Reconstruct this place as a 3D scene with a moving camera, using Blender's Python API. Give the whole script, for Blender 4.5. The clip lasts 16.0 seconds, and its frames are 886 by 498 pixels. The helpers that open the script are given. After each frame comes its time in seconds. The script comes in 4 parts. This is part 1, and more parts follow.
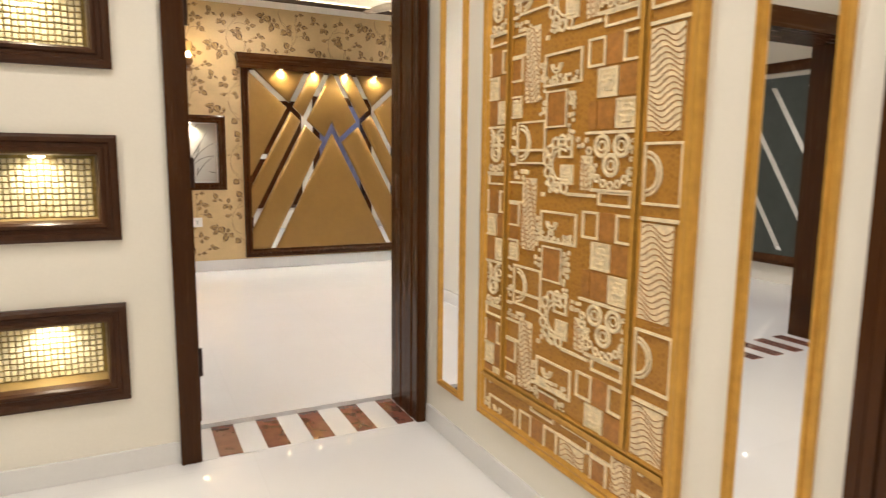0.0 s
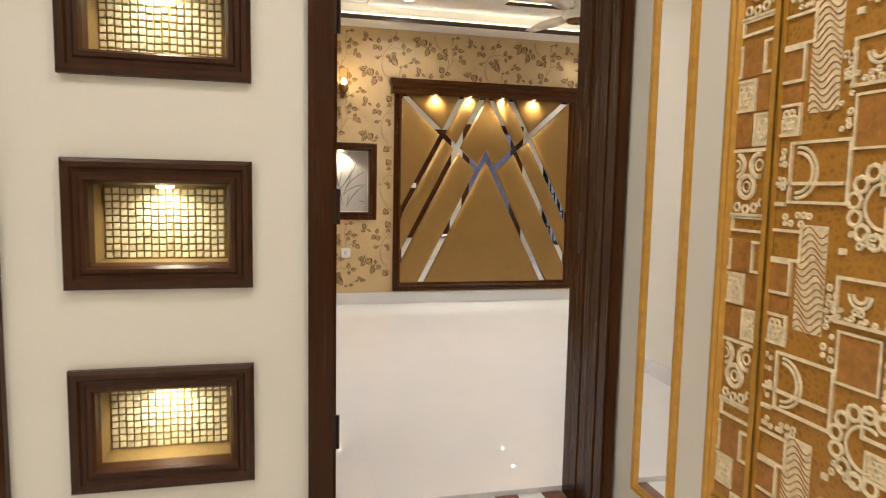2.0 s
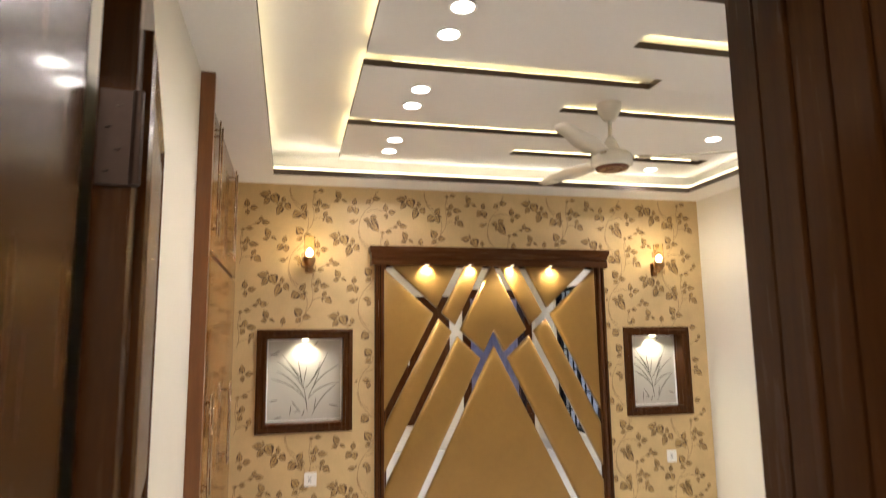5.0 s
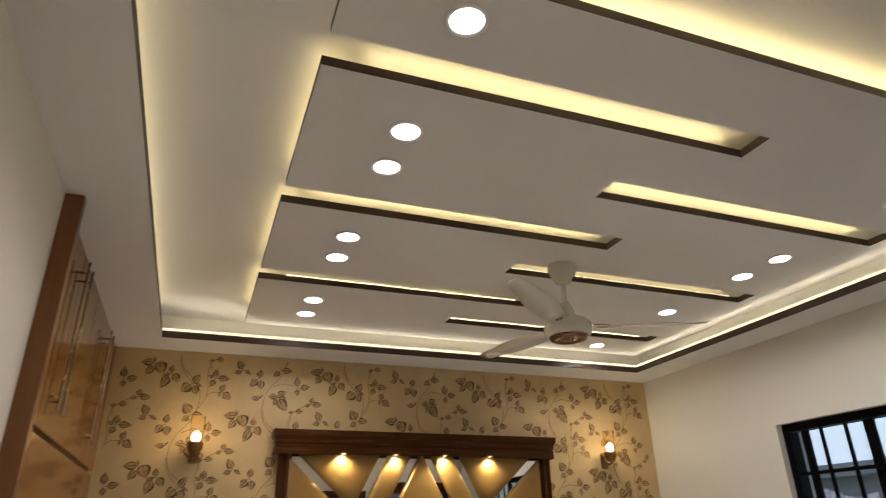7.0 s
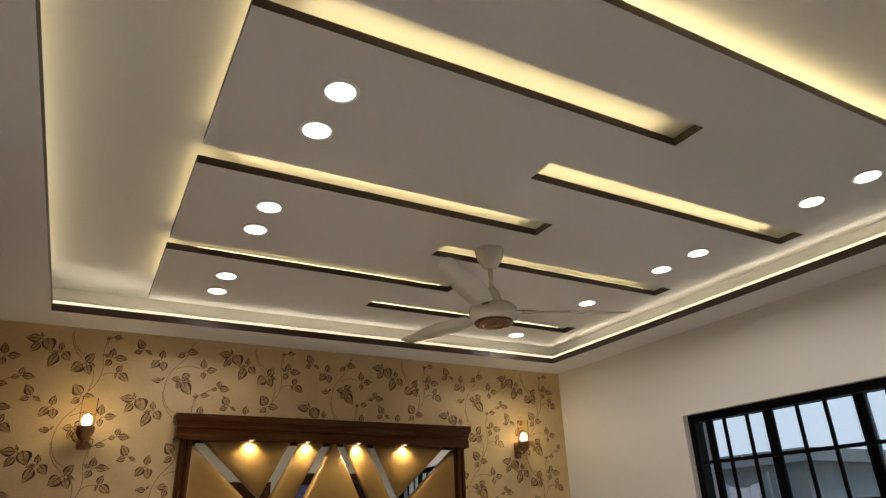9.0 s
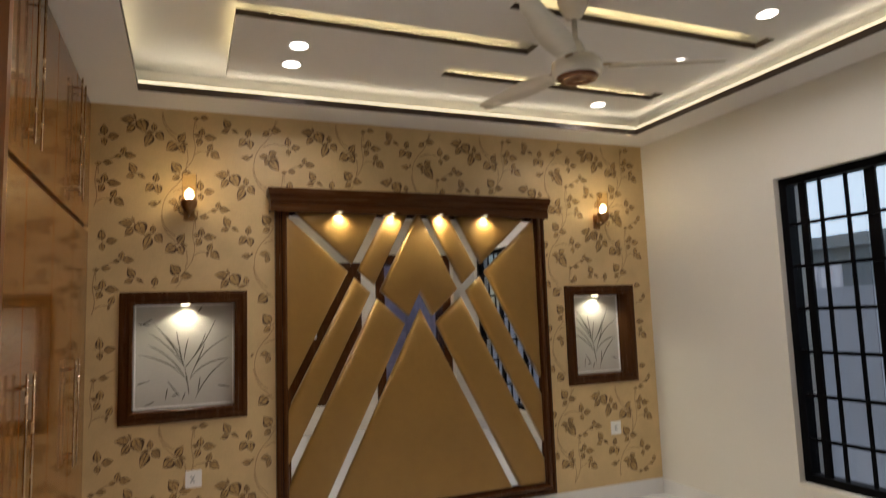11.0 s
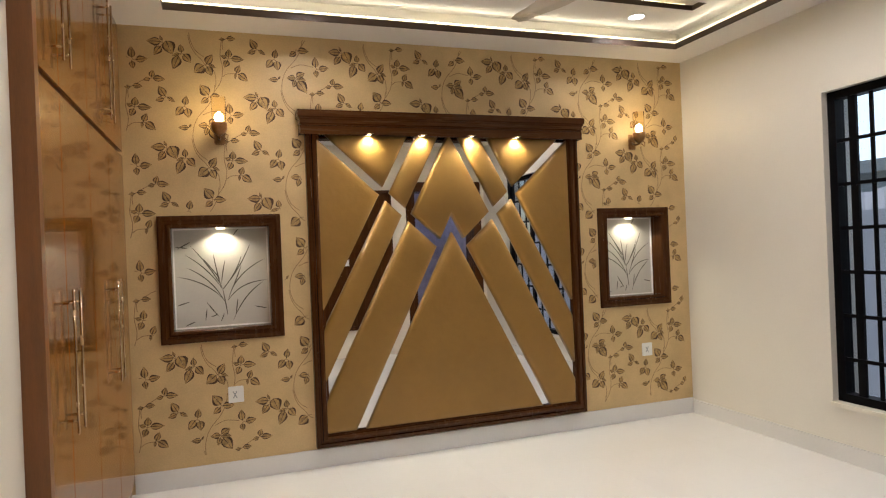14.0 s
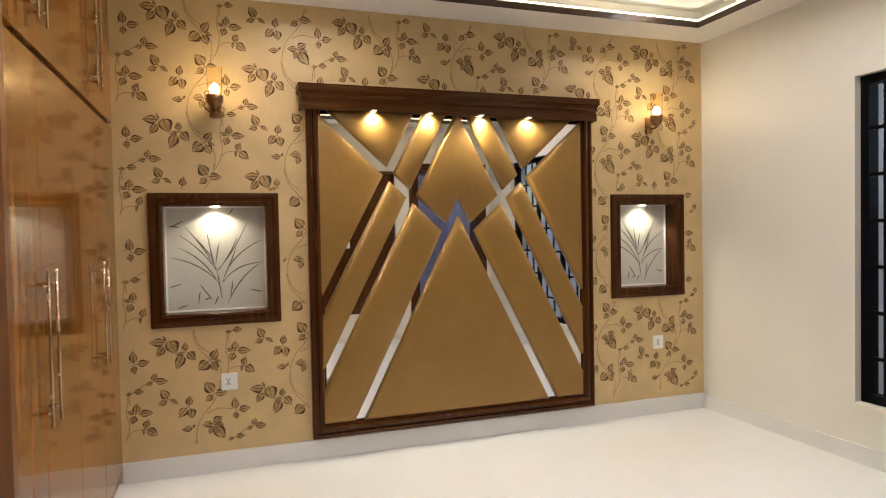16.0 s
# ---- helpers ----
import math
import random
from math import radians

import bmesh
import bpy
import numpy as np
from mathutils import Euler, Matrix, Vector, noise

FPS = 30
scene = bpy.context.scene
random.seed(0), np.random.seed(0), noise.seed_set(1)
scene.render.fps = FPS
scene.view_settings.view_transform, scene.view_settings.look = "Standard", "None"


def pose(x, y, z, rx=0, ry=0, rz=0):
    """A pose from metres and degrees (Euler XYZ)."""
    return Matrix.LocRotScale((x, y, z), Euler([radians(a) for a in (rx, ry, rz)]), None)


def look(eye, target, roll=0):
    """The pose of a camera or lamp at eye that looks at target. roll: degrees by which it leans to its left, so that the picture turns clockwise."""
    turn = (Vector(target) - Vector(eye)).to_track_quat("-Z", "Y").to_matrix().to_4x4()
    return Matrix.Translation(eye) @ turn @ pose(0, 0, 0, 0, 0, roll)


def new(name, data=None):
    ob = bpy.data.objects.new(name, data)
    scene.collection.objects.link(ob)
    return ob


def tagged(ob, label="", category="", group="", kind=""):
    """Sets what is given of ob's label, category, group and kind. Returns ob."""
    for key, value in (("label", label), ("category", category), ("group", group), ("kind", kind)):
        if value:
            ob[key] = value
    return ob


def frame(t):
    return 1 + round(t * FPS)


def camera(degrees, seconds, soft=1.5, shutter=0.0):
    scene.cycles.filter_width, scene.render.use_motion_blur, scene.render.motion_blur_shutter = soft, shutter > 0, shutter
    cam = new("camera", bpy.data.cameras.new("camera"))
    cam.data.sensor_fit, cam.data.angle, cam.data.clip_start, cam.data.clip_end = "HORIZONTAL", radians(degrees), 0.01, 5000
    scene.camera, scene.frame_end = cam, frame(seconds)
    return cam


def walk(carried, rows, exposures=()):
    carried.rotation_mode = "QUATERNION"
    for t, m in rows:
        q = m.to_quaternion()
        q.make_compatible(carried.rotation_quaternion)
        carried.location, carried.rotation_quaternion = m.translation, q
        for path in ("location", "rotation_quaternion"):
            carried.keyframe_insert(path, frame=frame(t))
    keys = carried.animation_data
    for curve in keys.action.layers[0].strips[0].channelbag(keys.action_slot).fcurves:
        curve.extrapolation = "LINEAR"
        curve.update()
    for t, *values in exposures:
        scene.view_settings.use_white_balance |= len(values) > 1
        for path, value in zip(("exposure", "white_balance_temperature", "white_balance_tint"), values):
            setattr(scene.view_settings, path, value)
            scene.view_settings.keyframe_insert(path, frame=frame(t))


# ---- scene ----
cam = camera(69.7, 16.0, soft=1.15, shutter=0.5)
PATH = [
    (0, (-1.204, -2.55, 1.227), (-0.334, -0.771, 0.953), 0.6),
    (0.5, (-1.282, -2.445, 1.231), (-0.498, -0.623, 0.972), 0.6),
    (1, (-1.288, -2.324, 1.214), (-0.623, -0.461, 0.92), 1.1),
    (1.5, (-1.196, -2.125, 1.239), (-0.721, -0.192, 1.04), 1.3),
    (2, (-1.126, -1.929, 1.241), (-0.665, 0.008, 1.049), 1.1),
    (2.5, (-1.079, -1.688, 1.259), (-0.555, 0.236, 1.113), 1.4),
    (3, (-0.987, -1.43, 1.256), (-0.526, 0.512, 1.135), 0.4),
    (3.5, (-0.88, -1.21, 1.275), (-0.473, 0.746, 1.177), 0.3),
    (4, (-0.86, -0.94, 1.361), (-0.315, 0.982, 1.263), 0.3),
    (4.5, (-0.821, -0.69, 1.408), (-0.309, 1.242, 1.462), -0.2),
    (5, (-0.756, -0.47, 1.571), (-0.296, 1.455, 1.857), -0.8),
    (7.5, (-0.634, 0.229, 1.674), (0.162, 1.849, 2.536), -1.6),
    (8, (-0.633, 0.261, 1.684), (0.287, 1.817, 2.539), -2.0),
    (10.5, (-0.637, 0.365, 1.511), (0.149, 2.148, 1.961), -2.1),
    (11, (-0.632, 0.398, 1.47), (0.112, 2.243, 1.68), -2.0),
    (11.5, (-0.636, 0.427, 1.437), (0.076, 2.295, 1.473), -1.7),
    (12, (-0.648, 0.422, 1.426), (0.038, 2.301, 1.441), -2.1),
    (12.5, (-0.644, 0.416, 1.437), (0.034, 2.298, 1.45), -2.3),
    (13, (-0.654, 0.422, 1.433), (0.018, 2.306, 1.457), -2.3),
    (13.5, (-0.648, 0.428, 1.433), (0.012, 2.316, 1.429), -2.5),
    (14, (-0.634, 0.426, 1.413), (0.019, 2.317, 1.411), -2.3),
    (14.5, (-0.623, 0.431, 1.42), (-0.017, 2.337, 1.409), -1.7),
    (15, (-0.594, 0.437, 1.418), (-0.033, 2.356, 1.383), -1.6),
    (15.5, (-0.596, 0.509, 1.417), (-0.003, 2.418, 1.361), -1.2),
    (16, (-0.598, 0.629, 1.423), (0.051, 2.52, 1.368), -1.1),
]
EXPOSE = [(0, 0.2), (0.5, 0.0), (1.0, 0.02), (1.4, 0.0), (3.2, -0.06), (4.0, 0.14), (4.5, 0.33), (5.2, 0.0), (7.3, -0.98), (8.2, -1.12), (10.3, -1.12), (11.0, -0.92), (11.3, -0.78), (11.8, -0.6), (12.4, -0.52), (13.0, -0.5), (14.0, -0.36), (15.0, -0.2), (16, -0.2)]
walk(cam, [(t, look(eye, target, roll)) for t, eye, target, roll in PATH], EXPOSE)

# ---- world, sun, exposure ----
world = bpy.data.worlds.new("world")
scene.world = world
world.use_nodes = True
wn = world.node_tree.nodes
sky = wn.new("ShaderNodeTexSky")
sky.sky_type = "NISHITA"
sky.sun_disc = False
sky.sun_elevation, sky.sun_rotation = radians(50), radians(250)
world.node_tree.links.new(sky.outputs[0], wn["Background"].inputs[0])
wn["Background"].inputs[1].default_value = 0.15
sun = new("sun", bpy.data.lights.new("sun", "SUN"))
sun.data.energy, sun.data.angle, sun.data.color = 2.0, radians(12), (0.86, 0.92, 1.0)
sun.matrix_basis = look((-6, -12, 22), (0, 0, 0))


# ---- materials ----
def nodes_of(name):
    m = bpy.data.materials.new(name)
    m.use_nodes = True
    nt = m.node_tree
    return m, nt, nt.nodes["Principled BSDF"]


def mat(name, col, rough=0.5, metal=0.0, var=0.12, scale=6.0, grain=(1, 1, 1), bump=0.0, bscale=60.0, coat=0.0, rvar=0.06, spec=0.5, crough=0.05):
    """Two scales of noise on colour and roughness, with a fine bump."""
    m, nt, b = nodes_of(name)
    tc = nt.nodes.new("ShaderNodeTexCoord")
    mp = nt.nodes.new("ShaderNodeMapping")
    mp.inputs["Scale"].default_value = grain
    nt.links.new(tc.outputs["Object"], mp.inputs[0])
    n1 = nt.nodes.new("ShaderNodeTexNoise")
    n1.inputs["Scale"].default_value, n1.inputs["Detail"].default_value = scale, 6
    n2 = nt.nodes.new("ShaderNodeTexNoise")
    n2.inputs["Scale"].default_value, n2.inputs["Detail"].default_value = bscale, 3
    nt.links.new(mp.outputs[0], n1.inputs[0])
    nt.links.new(mp.outputs[0], n2.inputs[0])
    add = nt.nodes.new("ShaderNodeMath")
    add.operation = "MULTIPLY_ADD"
    nt.links.new(n2.outputs[0], add.inputs[0])
    add.inputs[1].default_value = 0.5
    nt.links.new(n1.outputs[0], add.inputs[2])
    ramp = nt.nodes.new("ShaderNodeValToRGB")
    ramp.color_ramp.elements[0].position, ramp.color_ramp.elements[1].position = 0.45, 1.05
    lo = [max(0, c * (1 - var)) for c in col]
    hi = [min(1, c * (1 + var)) for c in col]
    ramp.color_ramp.elements[0].color, ramp.color_ramp.elements[1].color = (*lo, 1), (*hi, 1)
    nt.links.new(add.outputs[0], ramp.inputs[0])
    nt.links.new(ramp.outputs[0], b.inputs["Base Color"])
    rr = nt.nodes.new("ShaderNodeMapRange")
    rr.inputs[3].default_value, rr.inputs[4].default_value = max(0.0, rough - rvar), rough + rvar
    nt.links.new(n1.outputs[0], rr.inputs[0])
    nt.links.new(rr.outputs[0], b.inputs["Roughness"])
    b.inputs["Metallic"].default_value = metal
    b.inputs["Coat Weight"].default_value = coat
    b.inputs["Coat Roughness"].default_value = crough
    b.inputs["Specular IOR Level"].default_value = spec
    if bump:
        bp = nt.nodes.new("ShaderNodeBump")
        bp.inputs["Strength"].default_value, bp.inputs["Distance"].default_value = bump, 0.004
        nt.links.new(n2.outputs[0], bp.inputs["Height"])
        nt.links.new(bp.outputs[0], b.inputs["Normal"])
    return m


def glow(name, col, power):
    m, nt, b = nodes_of(name)
    b.inputs["Base Color"].default_value = (*col, 1)
    b.inputs["Emission Color"].default_value = (*col, 1)
    b.inputs["Emission Strength"].default_value = power
    return m


PAINT = mat("wall_paint", (0.73, 0.705, 0.64), 0.45, var=0.03, scale=1.5, bump=0.05, bscale=90)
PAINT_HALL = mat("hall_paint", (0.765, 0.725, 0.63), 0.45, var=0.03, scale=1.5, bump=0.05, bscale=90)
CEIL = mat("ceiling_paint", (0.72, 0.70, 0.67), 0.6, var=0.03, scale=1.2)
WOODF = mat("satin_frame_wood", (0.046, 0.0168, 0.0058), 0.38, var=0.3, scale=6, grain=(5, 5, 1.2), bump=0.1, bscale=50, spec=0.25)
WOOD = mat("dark_wood", (0.056, 0.0195, 0.0054), 0.26, var=0.24, scale=5, grain=(9, 9, 0.6), bump=0.04, bscale=40, coat=0.17, spec=0.1, crough=0.10)
WOODX = mat("dark_wood_across", (0.056, 0.0195, 0.0054), 0.26, var=0.24, scale=5, grain=(0.6, 9, 9), bump=0.04, bscale=40, coat=0.17, spec=0.1, crough=0.10)
FASCIA = mat("cove_edge_paint", (0.055, 0.032, 0.02), 0.5, var=0.2)
OAK = mat("wardrobe_laminate", (0.215, 0.082, 0.0115), 0.16, var=0.5, scale=3.0, grain=(7, 7, 0.45), bscale=25, coat=0.32, rvar=0.03, spec=0.2, crough=0.03)
OAKEDGE = mat("wardrobe_side_wood", (0.19, 0.070, 0.020), 0.3, var=0.25, scale=4, grain=(8, 8, 0.6))
STEEL = mat("brushed_steel", (0.43, 0.34, 0.23), 0.26, 1.0, var=0.08, scale=20)
BRONZE = mat("antique_bronze", (0.30, 0.17, 0.08), 0.32, 1.0, var=0.2, scale=30)
LEATHER = mat("tan_leather", (0.265, 0.145, 0.034), 0.34, 0.22, var=0.07, scale=4, bump=0.55, bscale=19, rvar=0.03)
MIRROR = mat("mirror_glass", (0.90, 0.90, 0.90), 0.012, 1.0, var=0.01, rvar=0.004)
GOLD = mat("gold_moulding", (0.58, 0.31, 0.055), 0.33, 0.35, var=0.15, scale=25, bump=0.08)
CARVED, nt, b = nodes_of("ochre_embossed_board")
tc = nt.nodes.new("ShaderNodeTexCoord")
vo = nt.nodes.new("ShaderNodeTexVoronoi")
vo.feature = "DISTANCE_TO_EDGE"
vo.inputs["Scale"].default_value = 62
nt.links.new(tc.outputs["Object"], vo.inputs["Vector"])
no = nt.nodes.new("ShaderNodeTexNoise")
no.inputs["Scale"].default_value, no.inputs["Detail"].default_value = 11, 5
nt.links.new(tc.outputs["Object"], no.inputs[0])
ml = nt.nodes.new("ShaderNodeMath")
ml.operation = "MULTIPLY"
nt.links.new(vo.outputs[0], ml.inputs[0])
nt.links.new(no.outputs[0], ml.inputs[1])
rp = nt.nodes.new("ShaderNodeValToRGB")
rp.color_ramp.elements[0].position, rp.color_ramp.elements[1].position = 0.01, 0.22
rp.color_ramp.elements[0].color, rp.color_ramp.elements[1].color = (0.42, 0.20, 0.028, 1), (0.28, 0.115, 0.013, 1)
nt.links.new(ml.outputs[0], rp.inputs[0])
nt.links.new(rp.outputs[0], b.inputs["Base Color"])
bp = nt.nodes.new("ShaderNodeBump")
bp.inputs["Strength"].default_value, bp.inputs["Distance"].default_value = 0.6, 0.004
nt.links.new(ml.outputs[0], bp.inputs["Height"])
nt.links.new(bp.outputs[0], b.inputs["Normal"])
b.inputs["Roughness"].default_value = 0.42
CREAMREL = mat("cream_relief", (0.80, 0.66, 0.42), 0.45, var=0.22, scale=50, bump=0.4, bscale=160)
BROWNREL = mat("brown_relief", (0.36, 0.155, 0.03), 0.45, var=0.3, scale=40, bump=0.4, bscale=120)
PAPER = mat("wallpaper_ground", (0.575, 0.415, 0.205), 0.42, var=0.14, scale=5, grain=(1, 1, 1), bump=0.15, bscale=120)
LEAFDARK = mat("printed_leaf_line", (0.066, 0.030, 0.008), 0.5, var=0.5, scale=40)
LEAFFILL = mat("printed_leaf_fill", (0.37, 0.235, 0.085), 0.5, var=0.5, scale=45)
STEM = mat("printed_stem", (0.27, 0.165, 0.07), 0.5, var=0.3, scale=40)
NICHEBACK = mat("grey_niche_back", (0.55, 0.53, 0.47), 0.5, var=0.05, scale=5)
GRASS = mat("etched_grass_line", (0.075, 0.065, 0.048), 0.5, var=0.2, scale=30)
WHITEPL = mat("white_plastic", (0.82, 0.82, 0.80), 0.3, var=0.03)
FANCREAM = mat("fan_enamel", (0.74, 0.70, 0.60), 0.25, var=0.04, coat=0.3)
FANBROWN = mat("fan_bronze_cap", (0.20, 0.09, 0.05), 0.25, 0.6, var=0.15)
BLACK = mat("black_window_paint", (0.004, 0.004, 0.005), 0.35, var=0.2, spec=0.06)
TILEBAND = mat("skirting_tile", (0.74, 0.735, 0.72), 0.07, var=0.03, scale=3, coat=0.4)
MARBLE = mat("dark_marble", (0.17, 0.065, 0.045), 0.07, var=0.3, scale=18, bscale=60, coat=0.6)
GOLDTILE = mat("gold_weave", (0.84, 0.76, 0.53), 0.3, 0.2, var=0.18, scale=70)
gt = GOLDTILE.node_tree
info = gt.nodes.new("ShaderNodeObjectInfo")
hsv = gt.nodes.new("ShaderNodeHueSaturation")
vary = gt.nodes.new("ShaderNodeMapRange")
vary.inputs[3].default_value, vary.inputs[4].default_value = 0.78, 1.12
gt.links.new(info.outputs["Random"], vary.inputs[0])
gt.links.new(vary.outputs[0], hsv.inputs["Value"])
bsdf = gt.nodes["Principled BSDF"]
gt.links.new(bsdf.inputs["Base Color"].links[0].from_socket, hsv.inputs["Color"])
gt.links.new(hsv.outputs[0], bsdf.inputs["Base Color"])
GRILLE = mat("bronze_weave_back", (0.25, 0.185, 0.06), 0.4, 0.3, var=0.3, scale=60)
GREEN = mat("dark_green_leather", (0.035, 0.043, 0.036), 0.3, var=0.2, scale=8, bump=0.3, bscale=14)
OUTWALL = mat("boundary_plaster", (0.60, 0.63, 0.70), 0.8, var=0.08, scale=2)
OUTGREY = mat("neighbour_plaster", (0.36, 0.40, 0.41), 0.8, var=0.12, scale=1)
PAVE = mat("pavers", (0.35, 0.33, 0.30), 0.8, var=0.2, scale=4)
CLOTH = mat("white_cloth", (0.8, 0.8, 0.84), 0.8, var=0.05, scale=9)
BLUETILE = mat("bathroom_tile", (0.36, 0.35, 0.46), 0.2, var=0.25, scale=7)
LED = glow("warm_led", (1.0, 0.86, 0.58), 11.0)
LEDF = glow("bright_cove_led", (1.0, 0.88, 0.62), 2.6)
HINGE = mat("dark_steel_hinge", (0.06, 0.035, 0.025), 0.4, 0.6, var=0.2)
LEDT = glow("border_cove_led", (1.0, 0.84, 0.50), 7.0)
LEDW = glow("soft_cove_led", (1.0, 0.82, 0.44), 8.0)
LEDB = glow("white_cove_led", (1.0, 0.90, 0.70), 17.0)
LEDY = glow("yellow_led", (1.0, 0.82, 0.44), 16.0)
SKYGLOW = glow("sky_backdrop_glow", (0.72, 0.86, 1.0), 1.5)
# niche lining: gold darkened in its colour for the shade inside the recess
LINING = mat("gold_lining_shade_darkened", (0.24, 0.16, 0.06), 0.4, 0.2, var=0.2, scale=30)
DISC = glow("downlight_diffuser", (1.0, 0.94, 0.86), 20.0)
SPOT = glow("spot_lens", (1.0, 0.88, 0.6), 9.0)
BULB = glow("bulb_flame", (1.0, 0.80, 0.46), 100.0)

FLOOR, nt, b = nodes_of("polished_white_tile")
tc = nt.nodes.new("ShaderNodeTexCoord")
bk = nt.nodes.new("ShaderNodeTexBrick")
bk.offset = 0.0
bk.inputs["Scale"].default_value = 1.0
bk.inputs["Brick Width"].default_value = bk.inputs["Row Height"].default_value = 0.8
bk.inputs["Mortar Size"].default_value = 0.0012
bk.inputs["Color1"].default_value, bk.inputs["Color2"].default_value = (0.80, 0.795, 0.785, 1), (0.785, 0.78, 0.77, 1)
bk.inputs["Mortar"].default_value = (0.74, 0.735, 0.72, 1)
nt.links.new(tc.outputs["Object"], bk.inputs[0])
fn = nt.nodes.new("ShaderNodeTexNoise")
fn.inputs["Scale"].default_value, fn.inputs["Detail"].default_value = 2.5, 8
nt.links.new(tc.outputs["Object"], fn.inputs[0])
mx = nt.nodes.new("ShaderNodeMixRGB")
mx.blend_type = "MULTIPLY"
mx.inputs[0].default_value = 0.07
nt.links.new(bk.outputs[0], mx.inputs[1])
nt.links.new(fn.outputs[0], mx.inputs[2])
nt.links.new(mx.outputs[0], b.inputs["Base Color"])
b.inputs["Roughness"].default_value = 0.035
b.inputs["Coat Weight"].default_value, b.inputs["Coat Roughness"].default_value = 0.5, 0.012

GLASS, nt, b = nodes_of("clear_glass")
b.inputs["Transmission Weight"].default_value, b.inputs["Roughness"].default_value = 1.0, 0.0
b.inputs["IOR"].default_value = 1.45
AMBER, nt, b = nodes_of("amber_lamp_glass")
b.inputs["Base Color"].default_value = (1.0, 0.94, 0.82, 1)
b.inputs["IOR"].default_value = 1.06
b.inputs["Transmission Weight"].default_value, b.inputs["Roughness"].default_value = 1.0, 0.02


# ---- building helpers ----
def thing(name, at, label, category, group="", kind=""):
    ob = new(name)
    ob.empty_display_size = 0.1
    ob.location = at
    return tagged(ob, label, category, group, kind)


def mesh_of(name, bm, materials, bevel=0.0, smooth=False):
    if bevel:
        bmesh.ops.bevel(bm, geom=list(bm.edges), offset=bevel, segments=2, affect="EDGES", clamp_overlap=True)
    bmesh.ops.recalc_face_normals(bm, faces=bm.faces)
    me = bpy.data.meshes.new(name)
    if smooth:
        for f in bm.faces:
            f.smooth = True
    bm.to_mesh(me)
    bm.free()
    for m in materials if isinstance(materials, (list, tuple)) else [materials]:
        me.materials.append(m)
    return me


def part(name, bm, material, parent, label="", bevel=0.0, smooth=False):
    """One mesh under a thing or a part, built in world places."""
    ob = new(name, mesh_of(name, bm, material, bevel, smooth))
    ob.parent = parent
    ob.matrix_parent_inverse = Matrix.Translation(parent.location).inverted()
    return tagged(ob, label)


def solid(name, bm, material, label, category, kind="structure", bevel=0.0, smooth=False, group=""):
    ob = new(name, mesh_of(name, bm, material, bevel, smooth))
    return tagged(ob, label, category, group, kind)


def box(bm, x0, x1, y0, y1, z0, z1, mi=0):
    v = [bm.verts.new((x, y, z)) for x in (x0, x1) for y in (y0, y1) for z in (z0, z1)]
    for q in ((0, 1, 3, 2), (4, 6, 7, 5), (0, 4, 5, 1), (2, 3, 7, 6), (0, 2, 6, 4), (1, 5, 7, 3)):
        f = bm.faces.new([v[i] for i in q])
        f.material_index = mi
    return bm


def B(*a):
    return box(bmesh.new(), *a)


def on_y(u, v, d):
    """u along x, v up, d out of the wall towards -y."""
    return (u, -d, v)


def slab(bm, us, vs, full, place, d0, d1, side_mi=0):
    """A slab on a grid, with faces only where a cell borders the open."""
    n, m = len(us) - 1, len(vs) - 1
    ok = lambda i, j: 0 <= i < n and 0 <= j < m and full(i, j)

    def quad(pts, mi):
        f = bm.faces.new([bm.verts.new(place(*p)) for p in pts])
        f.material_index = mi
    for i in range(n):
        for j in range(m):
            if not ok(i, j):
                continue
            a, b, c, d = us[i], us[i + 1], vs[j], vs[j + 1]
            for e in (d0, d1):
                quad([(a, c, e), (b, c, e), (b, d, e), (a, d, e)], 0)
            for di, dj, p, q in ((-1, 0, (a, c), (a, d)), (1, 0, (b, c), (b, d)), (0, -1, (a, c), (b, c)), (0, 1, (a, d), (b, d))):
                if not ok(i + di, j + dj):
                    quad([(*p, d0), (*q, d0), (*q, d1), (*p, d1)], side_mi)
    bmesh.ops.remove_doubles(bm, verts=bm.verts, dist=1e-5)
    return bm


def wall(bm, u0, u1, v0, v1, holes, place, d0, d1):
    """A wall with openings (u0, u1, v0, v1) right through it."""
    us = sorted({u0, u1, *[h[0] for h in holes], *[h[1] for h in holes]})
    vs = sorted({v0, v1, *[h[2] for h in holes], *[h[3] for h in holes]})

    def full(i, j):
        a, c = (us[i] + us[i + 1]) / 2, (vs[j] + vs[j + 1]) / 2
        return not any(h[0] < a < h[1] and h[2] < c < h[3] for h in holes)
    return slab(bm, us, vs, full, place, d0, d1)


def ring(bm, u0, u1, v0, v1, profile, place, mi=0, fill=False):
    """A mitred moulding round a rectangle: profile of (inset from the outer edge, depth out of the wall)."""
    loops = []
    for i, d in profile:
        loops.append([bm.verts.new(place(u, v, d)) for u, v in ((u0 + i, v0 + i), (u1 - i, v0 + i), (u1 - i, v1 - i), (u0 + i, v1 - i))])
    for a, b in zip(loops, loops[1:]):
        for k in range(4):
            f = bm.faces.new((a[k], a[(k + 1) % 4], b[(k + 1) % 4], b[k]))
            f.material_index = mi
    if fill:
        bm.faces.new(loops[-1])
    return bm


